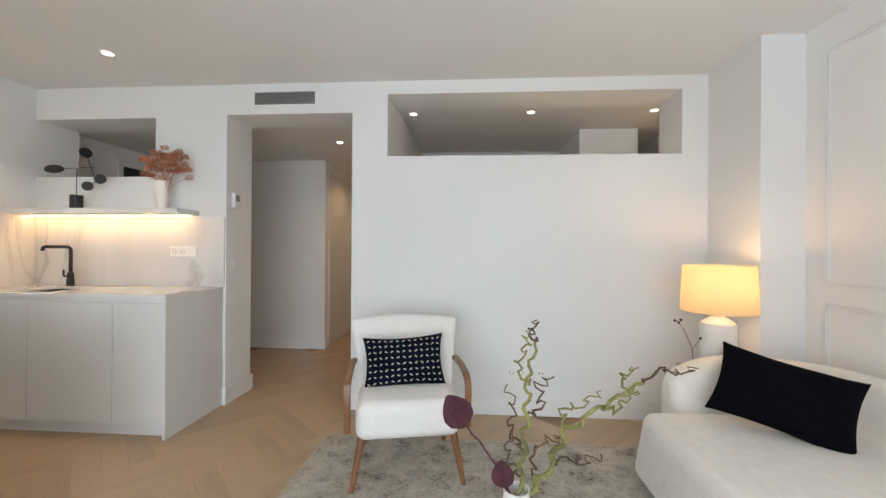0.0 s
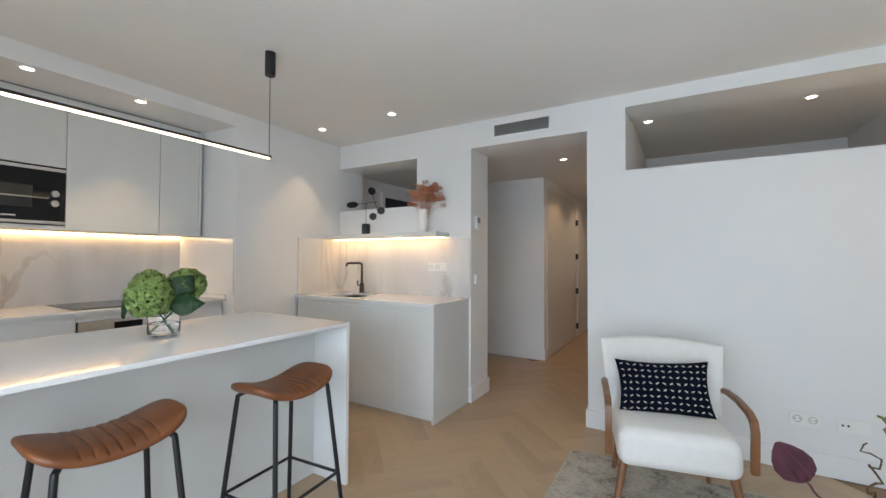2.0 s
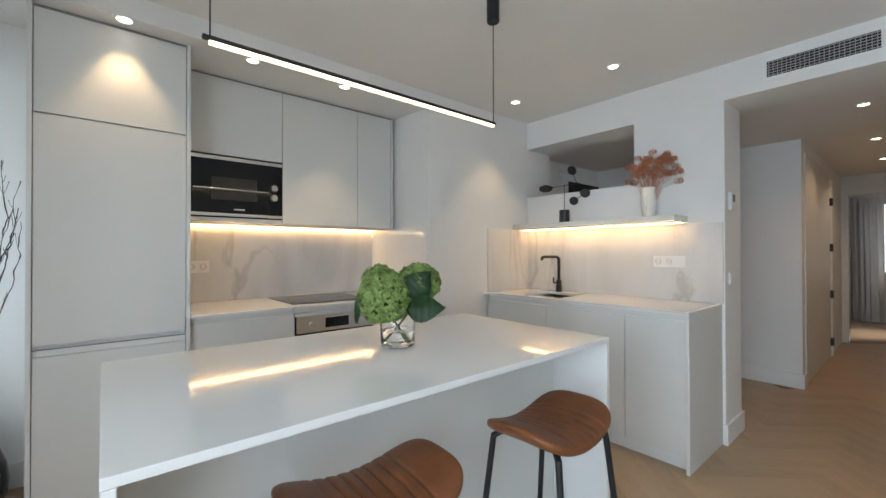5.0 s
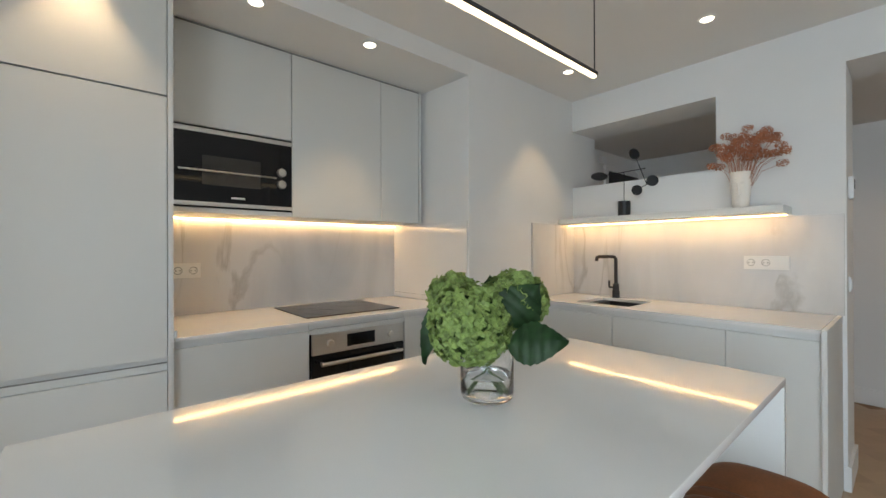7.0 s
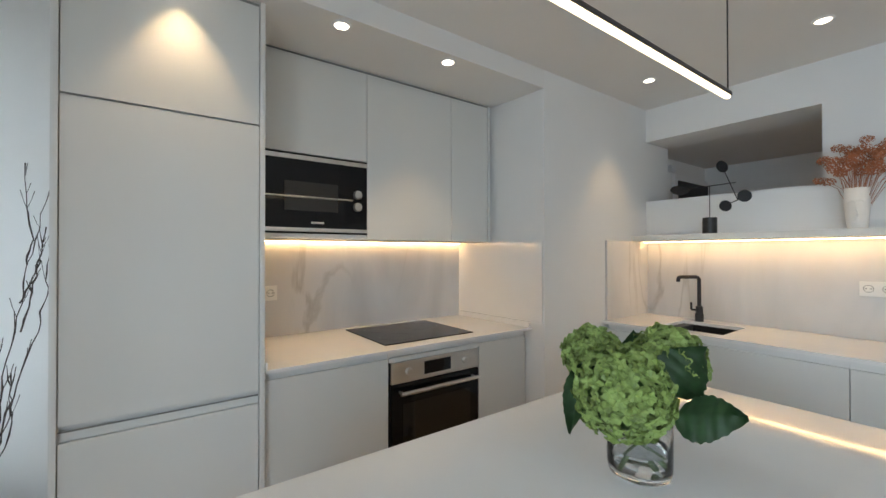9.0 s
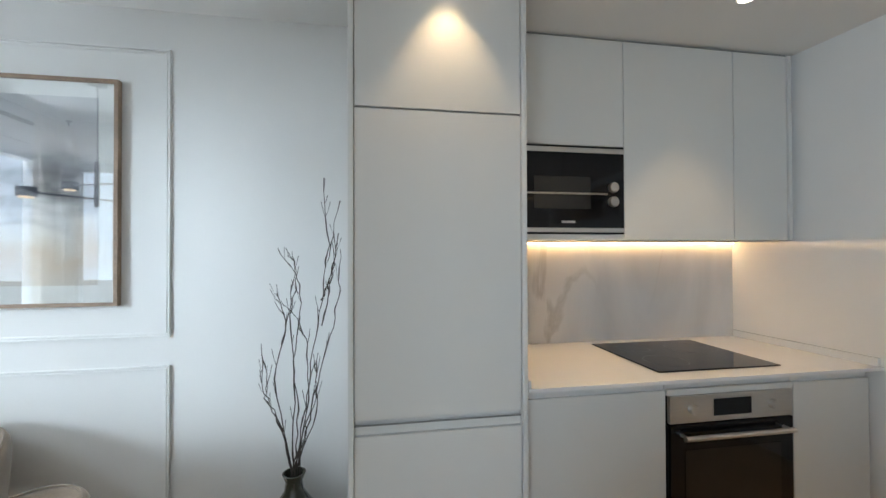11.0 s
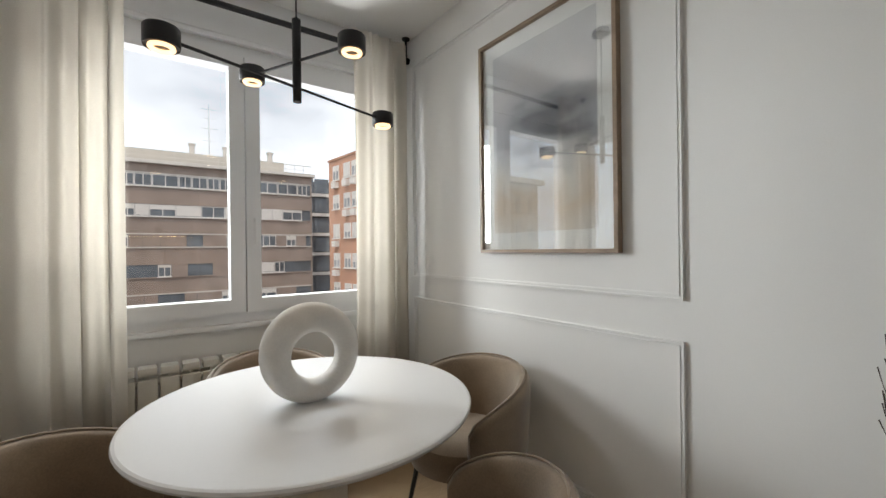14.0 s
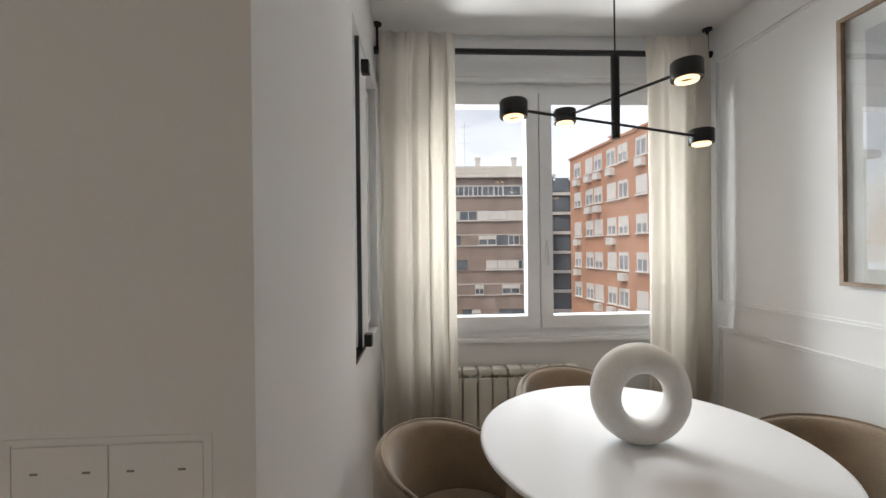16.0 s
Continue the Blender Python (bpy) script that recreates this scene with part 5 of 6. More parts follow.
for dx, dz, rad_, tz, tx in ((-0.165, 0.277, 0.052, 35, 40), (0.065, 0.385, 0.036, 60, 80), (0.172, 0.205, 0.034, 30, 85), (0.080, 0.158, 0.032, 40, 85)):
    d_ = bmesh.new()
    lathe(d_, [(rad_ - 0.001, -0.002), (rad_, 0), (rad_ - 0.001, 0.002)], 32)
    bmesh.ops.rotate(d_, verts=d_.verts, matrix=Euler((radians(tx), 0, radians(tz))).to_matrix())
    bmesh.ops.translate(d_, verts=d_.verts, vec=(dx, 0, dz))
    part("disc", d_, BLACK, mb)

mb.scale = (1.13, 1.13, 1.13)

fvz = thing("face_vase", "white ceramic vase with an abstract face holding dried flowers", "vase", (-2.37, 2.87, 1.5125))
fb = bmesh.new()
lathe(fb, [(0.034, 0), (0.039, 0.006), (0.045, 0.06), (0.050, 0.12), (0.052, 0.17), (0.050, 0.203), (0.052, 0.213), (0.047, 0.215), (0.045, 0.198), (0.043, 0.16)], 40, cap=False)
part("body", fb, CERAMIC, fvz)
fr = bmesh.new()
tube(fr, [(0.0, -0.0475, 0.055), (0.006, -0.060, 0.075), (0.0, -0.056, 0.10), (0.0, -0.053, 0.14)], [0.005, 0.0075, 0.005, 0.0035], 8)
tube(fr, [(-0.032, -0.0395, 0.142), (-0.016, -0.0485, 0.15), (0.0, -0.053, 0.14), (0.016, -0.0485, 0.15), (0.032, -0.0395, 0.142)], 0.0032, 8)
tube(fr, [(-0.011, -0.0415, 0.034), (0.0, -0.043, 0.031), (0.011, -0.0415, 0.034)], 0.004, 8)
part("face_relief", fr, CERAMIC, fvz)
rd = random.Random(11)
for k in range(54):
    a = k * 2.4
    spread = 0.165 * math.sqrt((k + 0.5) / 54)
    tipx = 0.035 + spread * math.cos(a) * 1.15
    tip = Vector((tipx, 0.55 * spread * math.sin(a), 0.405 - 0.09 * (spread / 0.16) ** 2 + 0.14 * (rd.random() - 0.5)))
    s_ = bmesh.new()
    tube(s_, [(0.012 * math.cos(a), 0.012 * math.sin(a), 0.05), tip * 0.5 + Vector((0, 0, 0.085)), tip], 0.0011, 5)
    part("stem", s_, DRIED, fvz)
    flower_head(tip, 0.028, 0.020, 34, 0.0060, DRIED, fvz, 50 + k, "dried_bloom", "dried russet hydrangea bloom")

# ---- living room ----


def cushion_mesh(w, h, t, n=26):
    def f(sign):
        def g(u, v):
            x, y = 2 * u - 1, 2 * v - 1
            edge = max(0.0, (1 - abs(x) ** 3.2) * (1 - abs(y) ** 3.2)) ** 0.5
            px = x * w / 2 * (1 - 0.09 * (1 - y * y) * abs(x))
            py = y * h / 2 * (1 - 0.12 * (1 - x * x) * abs(y))
            wr = 0.012 * math.sin(5 * x + 3 * y) * edge
            return (px, sign * (t / 2 * edge + wr * (1 if sign > 0 else -1) * 0.5) + 0.0008 * sign, py)
        return g
    bm = bmesh.new()
    grid_surface(bm, f(1), n, n)
    grid_surface(bm, f(-1), n, n)
    bmesh.ops.remove_doubles(bm, verts=bm.verts, dist=0.0025)
    return bm, f(-1)


def rounded(x0, x1, y0, y1, z0, z1, r, seg=4):
    bm = bmesh.new()
    cube(bm, x0, x1, y0, y1, z0, z1)
    bmesh.ops.bevel(bm, geom=list(bm.edges), offset=r, segments=seg, affect="EDGES", profile=0.5)
    return bm


ac = thing("armchair", "white boucle armchair with curved walnut arms and tapered legs", "armchair", (-0.395, 2.28, 0.0085), 12)
sbm = rounded(-0.268, 0.268, -0.295, 0.20, 0.245, 0.435, 0.055, 6)
for v in sbm.verts:
    if v.co.z > 0.36:
        v.co.z += 0.030 * (1 - (v.co.x / 0.27) ** 2) * (1 - ((v.co.y + 0.03) / 0.30) ** 2)
part("seat", sbm, BOUCLE, ac)


def backf(u, v):
    # curved upholstered back, leaning and wrapping slightly forward
    a = 2 * math.pi * v
    x = (u - 0.5) * 2
    half = 0.318
    zc, hh = 0.535, 0.262
    prof_y = 0.045 * math.copysign(abs(math.cos(a)) ** 0.6, math.cos(a))
    prof_z = hh * math.copysign(abs(math.sin(a)) ** 0.42, math.sin(a))
    z = zc + prof_z
    edge = (1 - abs(x) ** 7) ** 0.5 if abs(x) < 1 else 0.0
    taper = 0.86 + 0.14 * (z - 0.27) / 0.53
    wrap = -0.085 * x * x
    top = 1 - 0.02 * x * x
    return (x * half * taper, 0.175 + 0.21 * (z - 0.3) + wrap + prof_y * (0.25 + 0.75 * edge), z * top)


bk = grid_surface(bmesh.new(), backf, 40, 32)
bmesh.ops.remove_doubles(bk, verts=bk.verts, dist=0.0006)
bmesh.ops.holes_fill(bk, edges=bk.edges)
part("backrest", bk, BOUCLE, ac)
for sx in (-1, 1):
    am = bmesh.new()
    X = sx * 0.308
    path = [(X - sx * 0.02, 0.20, 0.535), (X, 0.10, 0.552), (X, -0.06, 0.560), (X, -0.20, 0.548), (X, -0.255, 0.525), (X, -0.272, 0.480), (X, -0.268, 0.40), (X, -0.262, 0.29)]
    sec = []
    for i, p in enumerate(path):
        q0, q1 = Vector(path[max(0, i - 1)]), Vector(path[min(len(path) - 1, i + 1)])
        d = (q1 - q0).normalized()
        n_ = Vector((0, -d.z, d.y)).normalized()
        sec.append([am.verts.new(Vector(p) + Vector((sgn * 0.0165, 0, 0)) + n_ * th_) for sgn, th_ in ((-1, -0.013), (1, -0.013), (1, 0.013), (-1, 0.013))])
    for a, b in zip(sec, sec[1:]):
        for k in range(4):
            am.faces.new((a[k], a[(k + 1) % 4], b[(k + 1) % 4], b[k]))
    am.faces.new(sec[0][::-1])
    am.faces.new(sec[-1])
    bmesh.ops.bevel(am, geom=[e for e in am.edges], offset=0.004, segments=2, affect="EDGES")
    part("arm", am, WALNUT, ac, "curved walnut armrest")
    lg = bmesh.new()
    tube(lg, [(sx * 0.235, -0.225, 0.26), (sx * 0.285, -0.285, 0.0)], [0.022, 0.012], 14)
    part("leg", lg, WALNUT, ac, "tapered walnut leg")
    lg = bmesh.new()
    tube(lg, [(sx * 0.22, 0.16, 0.26), (sx * 0.25, 0.215, 0.0)], [0.022, 0.012], 14)
    part("leg", lg, WALNUT, ac, "tapered walnut leg")

ck = thing("patterned_cushion", "navy lumbar cushion with small pale leaf marks on the armchair", "cushion", (-0.375, 2.335, 0.585))
ck.matrix_world = pose(-0.412, 2.30, 0.572, -20, -2.5, 12)
cbm, cf = cushion_mesh(0.47, 0.295, 0.12)
part("cover", cbm, NAVYFAB, ck)
MARK = surface("pale_print", (0.42, 0.39, 0.33), 0.9, bump=0)
mk = bmesh.new()
for i in range(13):
    for j in range(8):
        u, v = (i + 0.75) / 13.5, (j + 0.75) / 8.5
        tilt = 0.5 if (i + j) % 2 else -0.5
        c0 = Vector(cf(u, v))
        ring_ = []
        for k in range(6):
            a = 2 * math.pi * k / 6
            du, dv = 0.0105 * math.cos(a), 0.0045 * math.sin(a)
            ux = du * math.cos(tilt) - dv * math.sin(tilt)
            vx = du * math.sin(tilt) + dv * math.cos(tilt)
            p = Vector(cf(min(0.995, max(0.005, u + ux / 0.47)), min(0.995, max(0.005, v + vx / 0.295))))
            ring_.append(mk.verts.new(p + Vector((0, -0.0012, 0))))
        mk.faces.new(ring_)
part("leaf_print", mk, MARK, ck, "small pale leaf marks", smooth=False)

# sofa
sf = thing("sofa", "cream curved fabric sofa along the wall", "sofa", (1.35, 0.9, 0.0085))
s0 = rounded(0.82, 1.82, 1.30, 2.165, 0.05, 0.415, 0.06, 6)
for v in s0.verts:
    if v.co.z > 0.3 and v.co.y > 1.9 and v.co.x < 1.1:
        v.co.y -= 0.10 * max(0, (1.05 - v.co.x)) / 0.25
part("seat", s0, SOFAFAB, sf, "cream chaise seat", world=True)
part("seat", rounded(0.86, 1.82, -0.55, 1.295, 0.05, 0.415, 0.05, 6), SOFAFAB, sf, world=True)


def sofa_back(u, v):
    # a rolled back that turns round the corner of the seat
    L = [(1.02, 2.215), (1.25, 2.235), (1.50, 2.215), (1.68, 2.12), (1.765, 1.95), (1.785, 1.6), (1.785, 1.0), (1.785, 0.2), (1.785, -0.55)]
    s = u * (len(L) - 1)
    i = min(int(s), len(L) - 2)
    t = s - i
    p = [Vector((*L[max(0, min(len(L) - 1, k))], 0)) for k in (i - 1, i, i + 1, i + 2)]
    q = 0.5 * ((2 * p[1]) + (p[2] - p[0]) * t + (2 * p[0] - 5 * p[1] + 4 * p[2] - p[3]) * t * t + (3 * p[1] - p[0] - 3 * p[2] + p[3]) * t ** 3)
    d = (p[2] - p[1]).normalized()
    n_ = Vector((-d.y, d.x, 0))
    a = 2 * math.pi * v
    rise = min(1.0, 0.40 + u * 3.2)
    end = min(1.0, (u / 0.05) ** 0.5 if u > 0 else 0.0)
    top = 0.30 + 0.36 * (1 - (1 - rise) ** 2)
    zc, hh = (top + 0.05) / 2, (top - 0.05) / 2
    w = 0.105 * (0.35 + 0.65 * end)
    cz, cn = math.sin(a), math.cos(a)
    return q + n_ * (w * math.copysign(abs(cn) ** 0.55, cn)) + Vector((0, 0, zc + hh * math.copysign(abs(cz) ** 0.55, cz)))


sbk = grid_surface(bmesh.new(), sofa_back, 90, 28)
bmesh.ops.remove_doubles(sbk, verts=sbk.verts, dist=0.0006)
bmesh.ops.holes_fill(sbk, edges=sbk.edges)
part("backrest", sbk, SOFAFAB, sf, "rounded cream backrest", world=True)
for x_, y_ in ((0.93, 2.0), (1.7, 2.0), (0.95, -0.45), (1.7, -0.45)):
    lb = bmesh.new()
    lathe(lb, [(0.018, 0.0085), (0.022, 0.06)], 14, (x_, y_))
    part("leg", lb, BLACK, sf, world=True)
bc = thing("black_cushion", "large plain black lumbar cushion leaning on the sofa back", "cushion")
bc.matrix_world = pose(1.375, 1.89, 0.572, -32, 12, -34)
part("cover", cushion_mesh(0.53, 0.35, 0.15)[0], BLACKFAB, bc)

# side table with the table lamp
stb = thing("side_table", "small mirrored side table with thin metal frame", "side table", (1.40, 2.43, 0))
CHROME = surface("satin_chrome", (0.55, 0.50, 0.44), 0.18, metal=1.0, vary=0.05, bump=0)
part("top", block(1.20, 1.63, 2.355, 2.465, 0.545, 0.56, bevel=0.002), CHROME, stb, world=True)
part("top_rim", boxes((1.195, 1.635, 2.345, 2.3545, 0.52, 0.562), (1.195, 1.1995, 2.3545, 2.4655, 0.52, 0.562)), CHROME, stb, world=True)
for x_, y_ in ((1.205, 2.36), (1.62, 2.36), (1.205, 2.458), (1.62, 2.458)):
    part("leg", block(x_ - 0.006, x_ + 0.006, y_ - 0.006, y_ + 0.006, 0, 0.544), CHROME, stb, world=True)
tl = thing("table_lamp", "white ceramic table lamp with a lit cream linen drum shade", "table lamp", (1.40, 2.41, 0.5605))
lb = bmesh.new()
prof = [(0.06, 0.0), (0.088, 0.004), (0.092, 0.02), (0.092, 0.235), (0.088, 0.25), (0.06, 0.27), (0.035, 0.285), (0.028, 0.32)]
lathe(lb, prof, 48)
part("base", lb, CERAMIC, tl, "white ribbed ceramic base")
sd_ = bmesh.new()
lathe(sd_, [(0.194, 0.315), (0.180, 0.58)], 64, cap=False)
bmesh.ops.solidify(sd_, geom=sd_.faces, thickness=0.002)
part("shade", sd_, SHADE, tl, "lit cream linen shade")
bl = bmesh.new()
lathe(bl, [(0.012, 0.32), (0.014, 0.36), (0.03, 0.41), (0.03, 0.44), (0.015, 0.465)], 20)
part("bulb", bl, glow("bulb_glow", (1.0, 0.76, 0.45), 4.5), tl, "glowing bulb")
lamp("table_lamp_light", "POINT", 2.6, (1.0, 0.66, 0.34), pose(1.40, 2.41, 1.07), radius=0.05)
sg = thing("dried_sprig", "thin dried sprig in a bud on the side table", "sprig", (1.26, 2.40, 0.561))
sgb = bmesh.new()
tube(sgb, [(0, 0, 0), (-0.02, -0.02, 0.10), (-0.06, -0.03, 0.19), (-0.105, -0.04, 0.255)], 0.0018, 6)
tube(sgb, [(-0.02, -0.02, 0.10), (0.02, -0.03, 0.16)], 0.0014, 6)
part("twig", sgb, BROWNTWIG, sg)
for p_ in ((-0.105, -0.04, 0.255), (-0.125, -0.04, 0.265), (-0.095, -0.045, 0.27), (0.02, -0.03, 0.165)):
    bq = bmesh.new()
    bmesh.ops.create_icosphere(bq, subdivisions=2, radius=0.008)
    bmesh.ops.translate(bq, verts=bq.verts, vec=p_)
    part("bud", bq, BROWNTWIG, sg)


# rug
def rug_material():
    m, n, l, b = nodes_of("distressed_rug")
    co = n.new("ShaderNodeTexCoord")
    a = n.new("ShaderNodeTexNoise")
    a.inputs["Scale"].default_value, a.inputs["Detail"].default_value, a.inputs["Roughness"].default_value, a.inputs["Distortion"].default_value = 7, 10, 0.72, 0.6
    c = n.new("ShaderNodeTexNoise")
    c.inputs["Scale"].default_value, c.inputs["Detail"].default_value = 70, 4
    v = n.new("ShaderNodeTexVoronoi")
    v.inputs["Scale"].default_value = 9
    for t in (a, c, v):
        l.new(co.outputs["Object"], t.inputs["Vector"])
    s = n.new("ShaderNodeMath")
    s.operation = "MULTIPLY_ADD"
    s.inputs[1].default_value = 0.52
    l.new(c.outputs["Fac"], s.inputs[0])
    l.new(a.outputs["Fac"], s.inputs[2])
    s2 = n.new("ShaderNodeMath")
    s2.operation = "MULTIPLY_ADD"
    s2.inputs[1].default_value = 0.16
    l.new(v.outputs["Distance"], s2.inputs[0])
    l.new(s.outputs[0], s2.inputs[2])
    r = n.new("ShaderNodeValToRGB")
    r.color_ramp.elements[0].position, r.color_ramp.elements[0].color = 0.63, (0.12, 0.105, 0.085, 1)
    r.color_ramp.elements[1].position, r.color_ramp.elements[1].color = 0.96, (0.50, 0.45, 0.38, 1)
    e = r.color_ramp.elements.new(0.76)
    e.color = (0.34, 0.30, 0.245, 1)
    l.new(s2.outputs[0], r.inputs["Fac"])
    l.new(r.outputs["Color"], b.inputs["Base Color"])
    b.inputs["Roughness"].default_value = 1.0
    bp = n.new("ShaderNodeBump")
    bp.inputs["Strength"].default_value, bp.inputs["Distance"].default_value = 0.6, 0.006
    l.new(c.outputs["Fac"], bp.inputs["Height"])
    l.new(bp.outputs["Normal"], b.inputs["Normal"])
    return m


rug = thing("rug", "distressed grey-beige patterned rug under the armchair", "rug", (0.35, 1.3, 0))
part("carpet", block(-0.945, 1.75, 0.15, 2.545, 0.0005, 0.0075, bevel=0.003), rug_material(), rug, world=True)
part("bound_edge", boxes((-0.962, -0.9455, 0.15, 2.545, 0.0005, 0.006), (-0.962, 1.75, 2.5455, 2.558, 0.0005, 0.006)), surface("rug_edge", (0.42, 0.38, 0.32), 1.0, scale=40, vary=0.15, bump=0.4), rug, "pale bound edge", world=True)

# vase with contorted twigs and dark seed pods
tv = thing("twig_vase", "white vase with contorted green twigs and dark purple pods", "vase", (0.115, 1.22, 0.0085))
tvb = bmesh.new()
lathe(tvb, [(0.06, 0), (0.075, 0.01), (0.085, 0.15), (0.075, 0.32), (0.045, 0.43), (0.038, 0.47), (0.042, 0.485), (0.036, 0.485), (0.032, 0.46), (0.035, 0.42)], 36, cap=False)
part("body", tvb, CERAMIC, tv)


def contorted(points, r0, r1, wob, seed, mat, name="twig", label=""):
    rnd = random.Random(seed)
    pts, rr = [], []
    for i in range(len(points) - 1):
        a, b = Vector(points[i]), Vector(points[i + 1])
        for k in range(7):
            p = a.lerp(b, k / 7)
            ph = (i * 7 + k)
            p += Vector((wob * math.sin(ph * 1.35 + seed), wob * math.cos(ph * 1.1 + seed), wob * 0.6 * math.sin(ph * 1.9))) * (1 if pts else 0)
            pts.append(p)
    pts.append(Vector(points[-1]))
    for i in range(len(pts)):
        rr.append(r0 + (r1 - r0) * i / (len(pts) - 1))
    bm = bmesh.new()
    tube(bm, pts, rr, 8)
    part(name, bm, mat, tv, label)
    return pts


contorted([(0, 0, 0.05), (0.005, 0, 0.45), (0.02, 0, 0.60), (0.03, 0.01, 0.72), (0.035, 0.0, 0.83), (0.055, 0.01, 0.93)], 0.0085, 0.004, 0.011, 1, GREENTWIG, label="thick green contorted twig")
contorted([(0.01, 0, 0.05), (0.025, 0.005, 0.45), (0.10, -0.01, 0.57), (0.15, 0, 0.67), (0.25, 0, 0.74), (0.37, -0.01, 0.82)], 0.0105, 0.005, 0.013, 2, GREENTWIG, label="thick green contorted twig")
for sd2, pts_ in ((3, [(0.37, -0.01, 0.82), (0.42, 0, 0.86), (0.47, 0, 0.85), (0.53, 0.0, 0.865)]), (4, [(0.02, 0, 0.6), (-0.02, 0.02, 0.65), (-0.01, 0.01, 0.73), (-0.03, 0.0, 0.80)]), (5, [(0.03, 0, 0.70), (0.075, 0, 0.74), (0.065, 0.01, 0.80), (0.11, 0.0, 0.83)]), (6, [(0.035, 0, 0.80), (0.0, 0.01, 0.86), (0.03, 0, 0.92), (0.025, 0, 0.965)]), (7, [(0.10, -0.01, 0.57), (0.16, 0, 0.585), (0.20, 0, 0.57), (0.25, 0, 0.60)]), (8, [(0.15, 0, 0.67), (0.135, 0, 0.73), (0.20, 0, 0.75), (0.25, 0, 0.79)]), (9, [(0.25, 0, 0.74), (0.30, 0, 0.73), (0.33, 0.01, 0.78), (0.36, 0, 0.79)]), (10, [(0.01, 0, 0.52), (-0.03, 0, 0.58), (-0.02, 0, 0.66)]), (11, [(0.05, 0, 0.52), (0.05, 0.01, 0.60), (0.10, 0, 0.64), (0.14, 0, 0.645)]), (12, [(0.055, 0.01, 0.93), (0.04, 0.0, 0.965), (0.06, 0, 1.0)]), (13, [(0.33, 0, 0.79), (0.31, 0, 0.84), (0.36, 0, 0.865)])):
    contorted(pts_, 0.0042, 0.0018, 0.014, sd2, GREENTWIG if sd2 in (6, 8, 9, 13) else BROWNTWIG)


def pod(centre, axis, size, seed):
    c, ax = Vector(centre), Vector(axis).normalized()
    u_ = ax.cross(Vector((0.2, 1, 0.1))).normalized()
    w_ = ax.cross(u_)
    core = bmesh.new()

    def f(u, v):
        a = 2 * math.pi * u
        r = size * 0.40 * math.sin(math.pi * (0.04 + 0.96 * v ** 0.75)) ** 0.8
        r *= 1 + 0.10 * math.cos(a * 11)
        return c + ax * (size * (v - 0.5)) + (u_ * math.cos(a) + w_ * math.sin(a)) * r
    grid_surface(core, f, 66, 16, close_u=True)
    body = part("seed_pod", core, POD, tv, "dark purple ribbed seed pod")
    fil = bmesh.new()
    rnd = random.Random(seed)
    for k in range(46):
        a = 2 * math.pi * k / 46
        dr = u_ * math.cos(a) + w_ * math.sin(a)
        pts = [c + ax * (size * (v - 0.5)) + dr * (size * 0.435 * math.sin(math.pi * (0.04 + 0.96 * v ** 0.75)) ** 0.8 + 0.001) for v in (0.02, 0.2, 0.4, 0.6, 0.8, 0.96)]
        tube(fil, pts, 0.0011, 4)
    part("filament", fil, POD, body)


pod((-0.185, -0.02, 0.725), (-0.55, 0, 0.85), 0.105, 1)
pod((-0.045, -0.03, 0.545), (-0.1, 0, 1), 0.075, 2)
contorted([(-0.155, -0.02, 0.68), (-0.09, -0.015, 0.60), (-0.03, -0.005, 0.50), (-0.005, 0, 0.30)], 0.003, 0.003, 0.002, 14, POD, "stalk")
contorted([(-0.043, -0.03, 0.51), (-0.015, -0.01, 0.47), (0, 0, 0.30)], 0.003, 0.003, 0.001, 15, POD, "stalk")

# ---- the street outside ----
setting("ground", block(-300, 300, -400, 200, -16.2, -16), surface("street_ground", (0.10, 0.10, 0.10), 0.9, scale=0.2, vary=0.2, bump=0.0, fine=3), "grey street far below the windows", "ground")
ORANGE = surface("orange_brick", (0.54, 0.285, 0.19), 0.9, scale=0.5, vary=0.10, bump=0.0, fine=14)
BROWNB = surface("brown_brick", (0.31, 0.25, 0.22), 0.9, scale=0.6, vary=0.14, bump=0.0, fine=14)
STONE = surface("pale_render", (0.52, 0.49, 0.44), 0.9, scale=0.4, vary=0.06, bump=0.0, fine=8)
DARKB = surface("dark_cladding", (0.045, 0.048, 0.052), 0.6, scale=0.5, vary=0.15, bump=0.0)
SHUT = surface("white_shutter", (0.70, 0.69, 0.67), 0.6, scale=2, vary=0.05, bump=0.0)
OUTGLASS = surface("far_window_glass", (0.10, 0.12, 0.14), 0.12, scale=0.6, vary=0.4, bump=0.0)
# paler copy of the far glass, with the reflected sky put into its colour
FARPANE_SKY = surface("far_pane_sky_tint", (0.30, 0.33, 0.36), 0.15, scale=0.8, vary=0.3, bump=0.0)
PALE = surface("pale_concrete", (0.60, 0.58, 0.55), 0.85, scale=0.8, vary=0.08, bump=0.0)


def building(name, label, at_, turn, width, depth, z0, z1, wall):
    b = thing(name, label, "building", (*at_, z0), turn)
    part("wall", block(0, width, 0, depth, 0, z1 - z0), wall, b, smooth=False)
    return b


